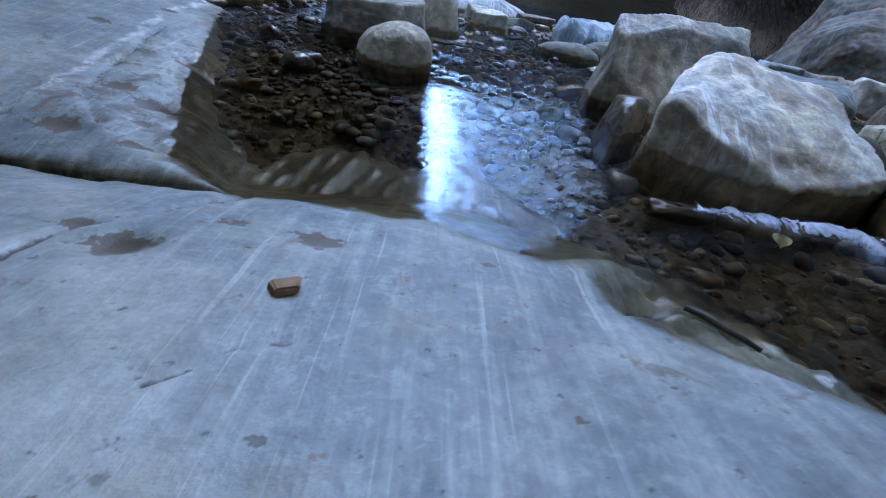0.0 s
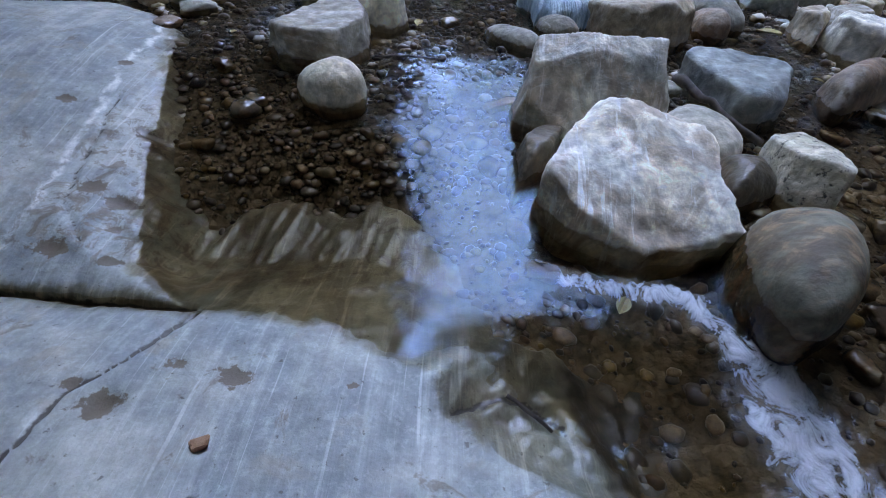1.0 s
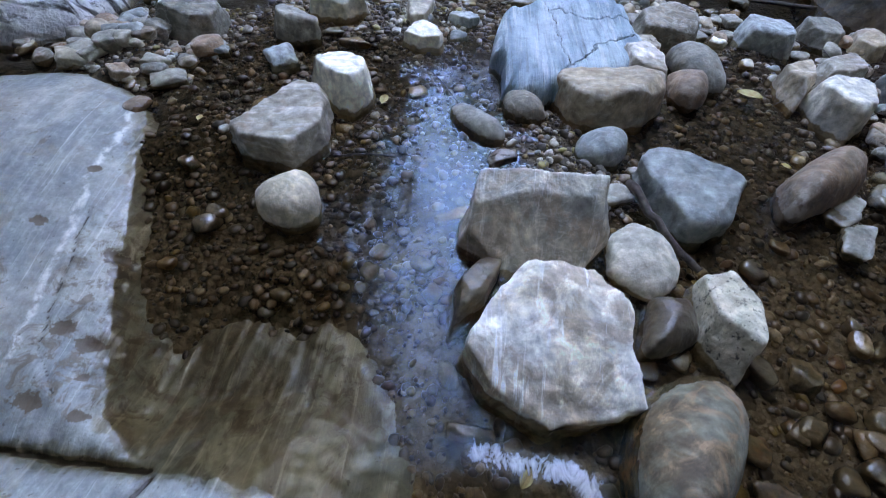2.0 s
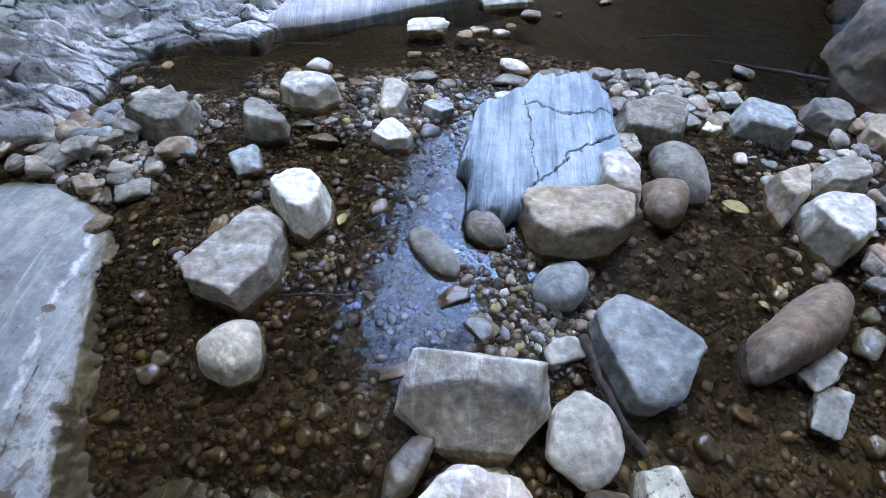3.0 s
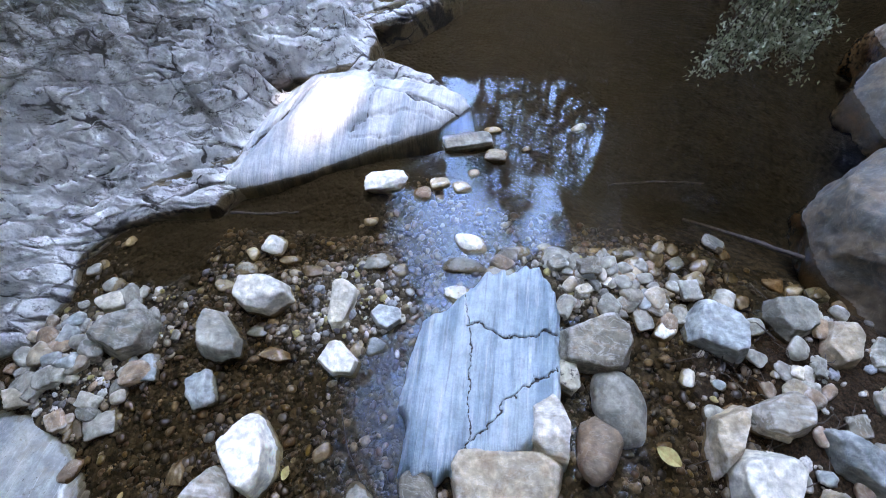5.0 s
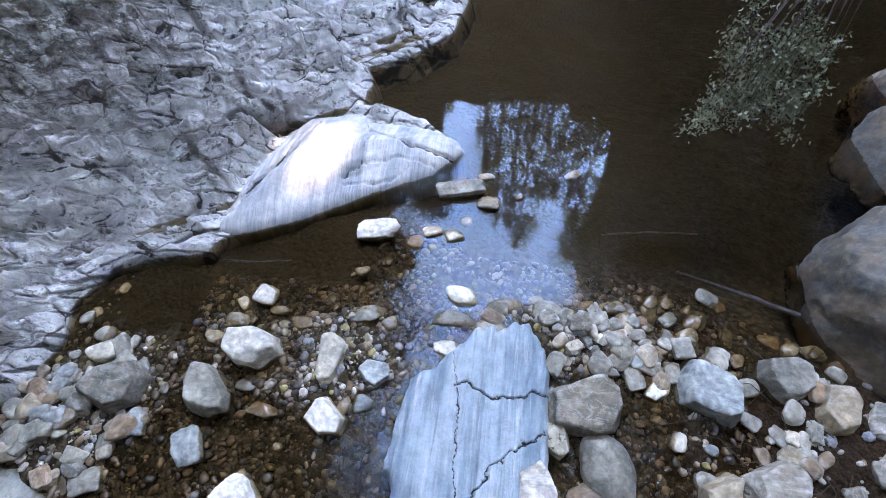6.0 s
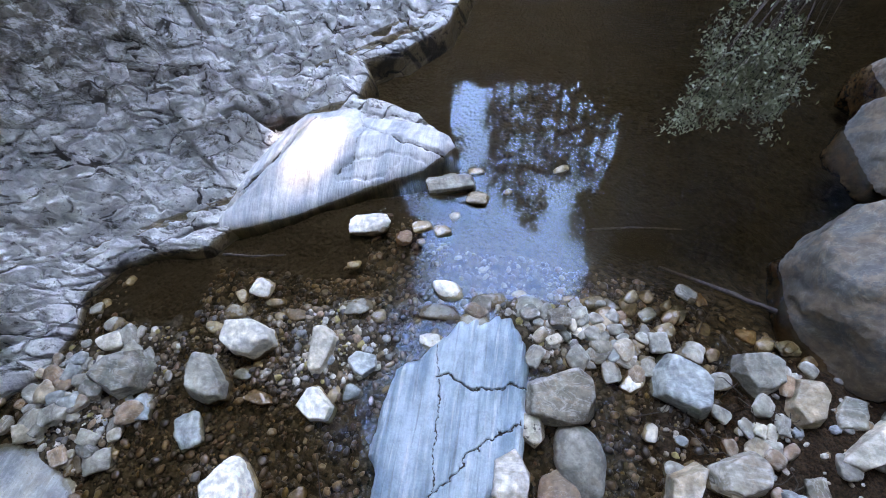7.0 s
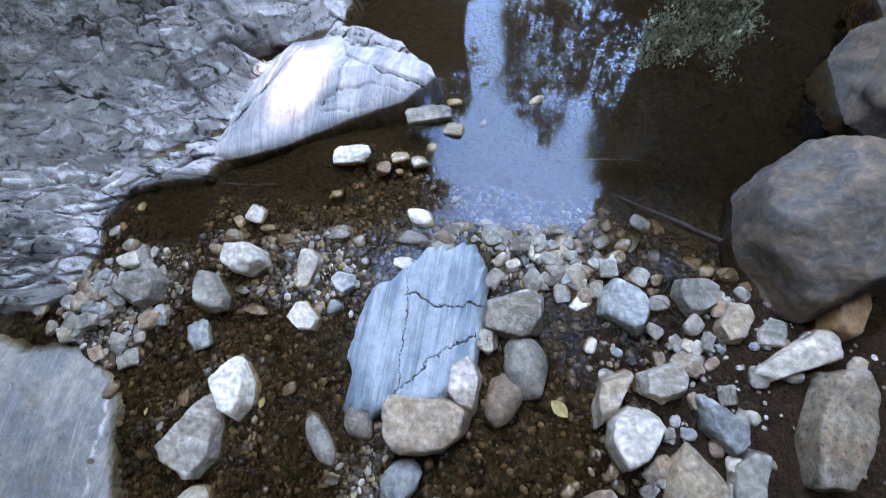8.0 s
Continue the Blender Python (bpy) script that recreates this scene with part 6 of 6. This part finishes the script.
# ---- the gorge around: cliffs and trees, some unseen and added to block sky ----
def cliff(name, label, line, back_way, top, seed, material, lean=0.2):
    """A solid rock wall along a line of the plan (x, y), with a broken face and crest; back_way: the way into the rock; top(x, y): its height."""
    pts = np.array(line, float)
    cum = np.concatenate([[0], np.cumsum(np.hypot(*(pts[1:] - pts[:-1]).T))])
    s = np.arange(0, cum[-1], 0.16)
    px, py = np.interp(s, cum, pts[:, 0]), np.interp(s, cum, pts[:, 1])
    bx, by = back_way
    rows, v = 46, []
    for k in range(rows + 3):
        u = min(k / rows, 1.0)
        h = -0.6 + (top(px, py) + 0.6) * u
        into = lean * np.maximum(h, 0) - 0.9 * fbm(s * 0.45, h * 0.6, 5, seed) - 0.35 * fbm(s * 2.4, h * 1.6, 4, seed + 9)
        if k > rows:
            into, h = into + 2.5 * (k - rows), h - 1.2 * (k - rows)
        v.append(np.stack([px + bx * into, py + by * into, h], 1))
    m = len(s)
    faces = [(r * m + i, r * m + i + 1, (r + 1) * m + i + 1, (r + 1) * m + i) for r in range(rows + 2) for i in range(m - 1)]
    return tagged(mesh_object(name, np.concatenate(v).tolist(), faces, material), label, "cliff", kind="structure")


def crest_right(x, y):
    # gap added out of view, to let a sun beam reach the ledge
    cleft = step(3.95, 4.15, y) * step(5.6, 5.35, y)
    return (10.8 + 6.5 * step(5.7, 7.2, y) + 2.2 * fbm(y * 0.5, y * 0.0, 4, 120)) * (1 - cleft) + 3.95 * cleft


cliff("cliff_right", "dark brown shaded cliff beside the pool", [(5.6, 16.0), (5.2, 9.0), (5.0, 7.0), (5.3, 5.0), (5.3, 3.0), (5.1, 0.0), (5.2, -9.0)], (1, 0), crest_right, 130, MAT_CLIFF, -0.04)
# left and back walls are unseen, added tall to cut the sky light
cliff("cliff_left", "unseen rock wall added on the left to block sky light", [(-6.6, -9.0), (-6.8, 0.0), (-6.2, 5.0), (-5.6, 10.0), (-5.0, 17.0)], (-1, 0), lambda x, y: 14.0 + 2.5 * fbm(y * 0.4, y * 0.0, 4, 121), 140, MAT_CLIFF)
cliff("cliff_back", "unseen rock wall added downstream to block sky light", [(-8.0, -5.6), (0.0, -6.2), (8.0, -5.6)], (0, -1), lambda x, y: 19.0 + 2.5 * fbm(x * 0.4, x * 0.0, 4, 122), 150, MAT_CLIFF)

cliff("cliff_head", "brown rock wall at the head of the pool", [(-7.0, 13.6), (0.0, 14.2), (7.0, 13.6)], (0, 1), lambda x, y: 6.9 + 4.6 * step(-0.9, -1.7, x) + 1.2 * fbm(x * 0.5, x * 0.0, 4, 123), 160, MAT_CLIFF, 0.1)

# unseen rock, added to cut off the beam's upper edge
cut_rock("boulder", "huge unseen rock added in the cliff's gap to bound the sun beam", MAT_CLIFF, 7.5, 4.25, 9.1,
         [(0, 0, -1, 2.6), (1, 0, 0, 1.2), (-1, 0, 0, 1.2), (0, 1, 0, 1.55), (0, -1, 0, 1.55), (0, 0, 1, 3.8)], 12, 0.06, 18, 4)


def tree(name, label, x, y, z, height, reach, seed, over=None, thin=1.0, leaf=0.0, many=0, loose=0.0):
    """A broad-leaved tree: forked trunk, limbs, and a crown of loose clumps with gaps."""
    rng = np.random.default_rng(seed)
    base = new(name)
    base.location = (x, y, z)
    bm = bmesh.new()
    lean = np.array(over) if over else rng.normal(0, 0.06 * height, 2)
    fork = Vector((lean[0] * 0.4, lean[1] * 0.4, height * 0.38))
    tube(bm, [(0, 0, -0.3), fork * 0.5, fork], [height * 0.028, height * 0.021, height * 0.017], 9)
    ends = []
    for k in range(15 if over else 11):
        a = k * 2.4 + rng.uniform(-0.4, 0.4)
        far = reach * rng.uniform(0.35, 1.0)
        e = Vector((lean[0] + far * math.cos(a), lean[1] + far * math.sin(a), height * rng.uniform(0.75 if over else 0.5, 1.0)))
        m1 = fork.lerp(e, 0.5) + Vector((0, 0, 0.06 * height))
        tube(bm, [fork, m1, e], [height * 0.010, height * 0.006, height * 0.002], 5)
        for t in (0.35, 0.6, 0.8, 1.0):
            for _ in range(2):
                ends.append(tuple(fork.lerp(e, t) + Vector((rng.normal(0, 0.12 * reach), rng.normal(0, 0.12 * reach), rng.normal(0.05 * height, 0.05 * height)))))
    part("trunk", bm, MAT_BARK, base)
    bm = bmesh.new()
    leaf_cloud(bm, ends, (loose or (0.10 if thin == 1.0 else 0.25)) * reach, many or int(75 * thin * thin), leaf or 0.40 * (0.5 + 0.5 * thin), rng)
    tagged(part("crown", bm, MAT_CANOPY, base), kind="stuff")
    return tagged(base, label, "tree", "trees round the gorge")


def land(x, y):
    return float(bed_height(np.array([float(x)]), np.array([float(y)]))[0])


first = tree("tree", "dark green broad-leaved tree added around the gorge", 0.0, 0.0, 0.0, 8.0, 3.0, 301)
second = tree("tree", "dark green broad-leaved tree added around the gorge", 0.0, 0.0, 0.0, 7.0, 2.8, 302)
# leaning trees on both sides are unseen, added to close the sky overhead
for k, (x, y, lx) in enumerate([(-6.2, -3.6, 2.0), (-6.0, 0.2, 1.9), (-5.9, 4.0, 1.6), (-5.6, 8.2, 2.2), (-5.6, 12.0, 1.6)]):
    tree("tree", "unseen leaning tree added to screen sky over the stream", x, y, 1.2, 9.2, 2.7, 311 + k, (lx, 0.3))
for k, (x, y, lx) in enumerate([(-6.0, -2.4, 5.2), (-6.1, 0.6, 5.4), (-5.6, -4.6, 7.4)]):
    tree("tree", "unseen tall leaning tree added to roof out the sky", x, y, 1.2, 11.5, 2.9, 411 + k, (lx, 0.2))
for k, y in enumerate((-2.6, 0.4, 2.5)):
    tree("tree", "unseen leaning tree added on the cliff's edge to screen sky", 6.0, y, 9.4, 5.0, 1.9, 331 + k, (-2.2, 0.1))
for k, y in enumerate((-1.8, 0.9, 3.0, 4.7)):
    tree("tree", "unseen sparse tree added on the cliff's edge to screen sky", 6.3, y, 9.3, 4.4, 2.6, 351 + k, (-4.4, 0.1), thin=0.9)
for k, (x, y, tall, reach) in enumerate([(-3.9, 14.6, 8.0, 1.2), (-2.5, 15.2, 7.0, 0.9), (4.6, 15.0, 12.0, 1.0), (5.4, 14.6, 13.0, 1.2)]):
    tree("tree", "slender tree at the head of the pool", x, y, 5.4, tall, reach, 371 + k, leaf=0.15, many=34, loose=0.24)


def alder(x, y, z, tall, reach, seed):
    """A thin straight tree with short rising boughs and loose sprays of small leaves, the sky showing through."""
    rng = np.random.default_rng(seed)
    base = new("tree")
    base.location = (x, y, z)
    bm = bmesh.new()
    bend = rng.normal(0, 0.12, 2)
    stem = [Vector((bend[0] * math.sin(3 * t) * t, bend[1] * t, tall * t)) for t in np.linspace(0, 1, 9)]
    stem[0].z = -0.5
    tube(bm, stem, [0.085 * (1 - 0.11 * k) for k in range(9)], 7)
    sprays = []
    for k in range(int(tall * 4)):
        t = rng.uniform(0.12, 1.0)
        a, out = rng.uniform(0, 6.28), reach * rng.uniform(0.3, 1.0) * (1.15 - 0.7 * t)
        p = Vector((bend[0] * math.sin(3 * t) * t, bend[1] * t, tall * t))
        e = p + Vector((out * math.cos(a), out * math.sin(a), 0.7 * out * rng.uniform(0.3, 1.2)))
        tube(bm, [p, p.lerp(e, 0.5) + Vector((0, 0, -0.06 * out)), e], [0.018, 0.012, 0.005], 4)
        for u in (0.45, 0.7, 0.9, 1.05):
            if rng.uniform() < 0.75:
                sprays.append(tuple(p.lerp(e, u)))
    part("trunk", bm, MAT_BARK, base)
    bm = bmesh.new()
    leaf_cloud(bm, sprays, 0.12, 25, 0.13, rng)
    tagged(part("crown", bm, MAT_CANOPY, base), kind="stuff")
    return tagged(base, "thin tall tree with loose sprays of leaves at the pool's head", "tree", "trees round the gorge")


for k, (x, y, tall, reach) in enumerate([(-1.0, 16.2, 3.5, 0.6), (0.25, 15.4, 8.2, 0.8), (0.85, 15.2, 9.2, 0.9), (1.45, 15.6, 10.0, 0.9), (1.95, 15.2, 11.0, 0.9), (2.5, 15.5, 10.2, 0.8), (3.05, 15.3, 7.2, 0.6), (3.75, 15.6, 8.6, 0.7), (4.2, 15.2, 11.5, 0.9)]):
    alder(x, y, 5.0, tall, reach, 511 + k)
# surrounding trees, added for dark reflections and less open sky
PLACES = [(-9, 16), (-5.5, 18), (-1.2, 18.4), (1.6, 18.8), (7.0, 15), (9.5, 11.5), (9.2, 8.4), (9.6, -0.9), (9.5, -3.4), (6.5, 19), (-9.0, 10.5), (-9.5, 6.5), (-9.0, 2.5), (-9.0, -1.5), (-6.0, -9.5), (0.5, -10), (4.5, -10),
          (-3.5, -10), (5.6, 17.2), (-7.5, 15), (-5.2, 4.6), (-4.6, 1.2), (-4.4, -2.0), (-2.2, -4.6), (1.2, -5.2), (4.6, -3.2), (5.4, -0.2)]
for k, (x, y) in enumerate(PLACES):
    src = (first, second)[k % 2]
    where = pose(x, y, 4.5 if abs(x) > 8.8 else land(x, y) - (3.6 if y > 14 else 0.1), 0, 0, 47 * k)
    if k < 2:
        src.matrix_basis = where
    else:
        copy_thing(src, where)
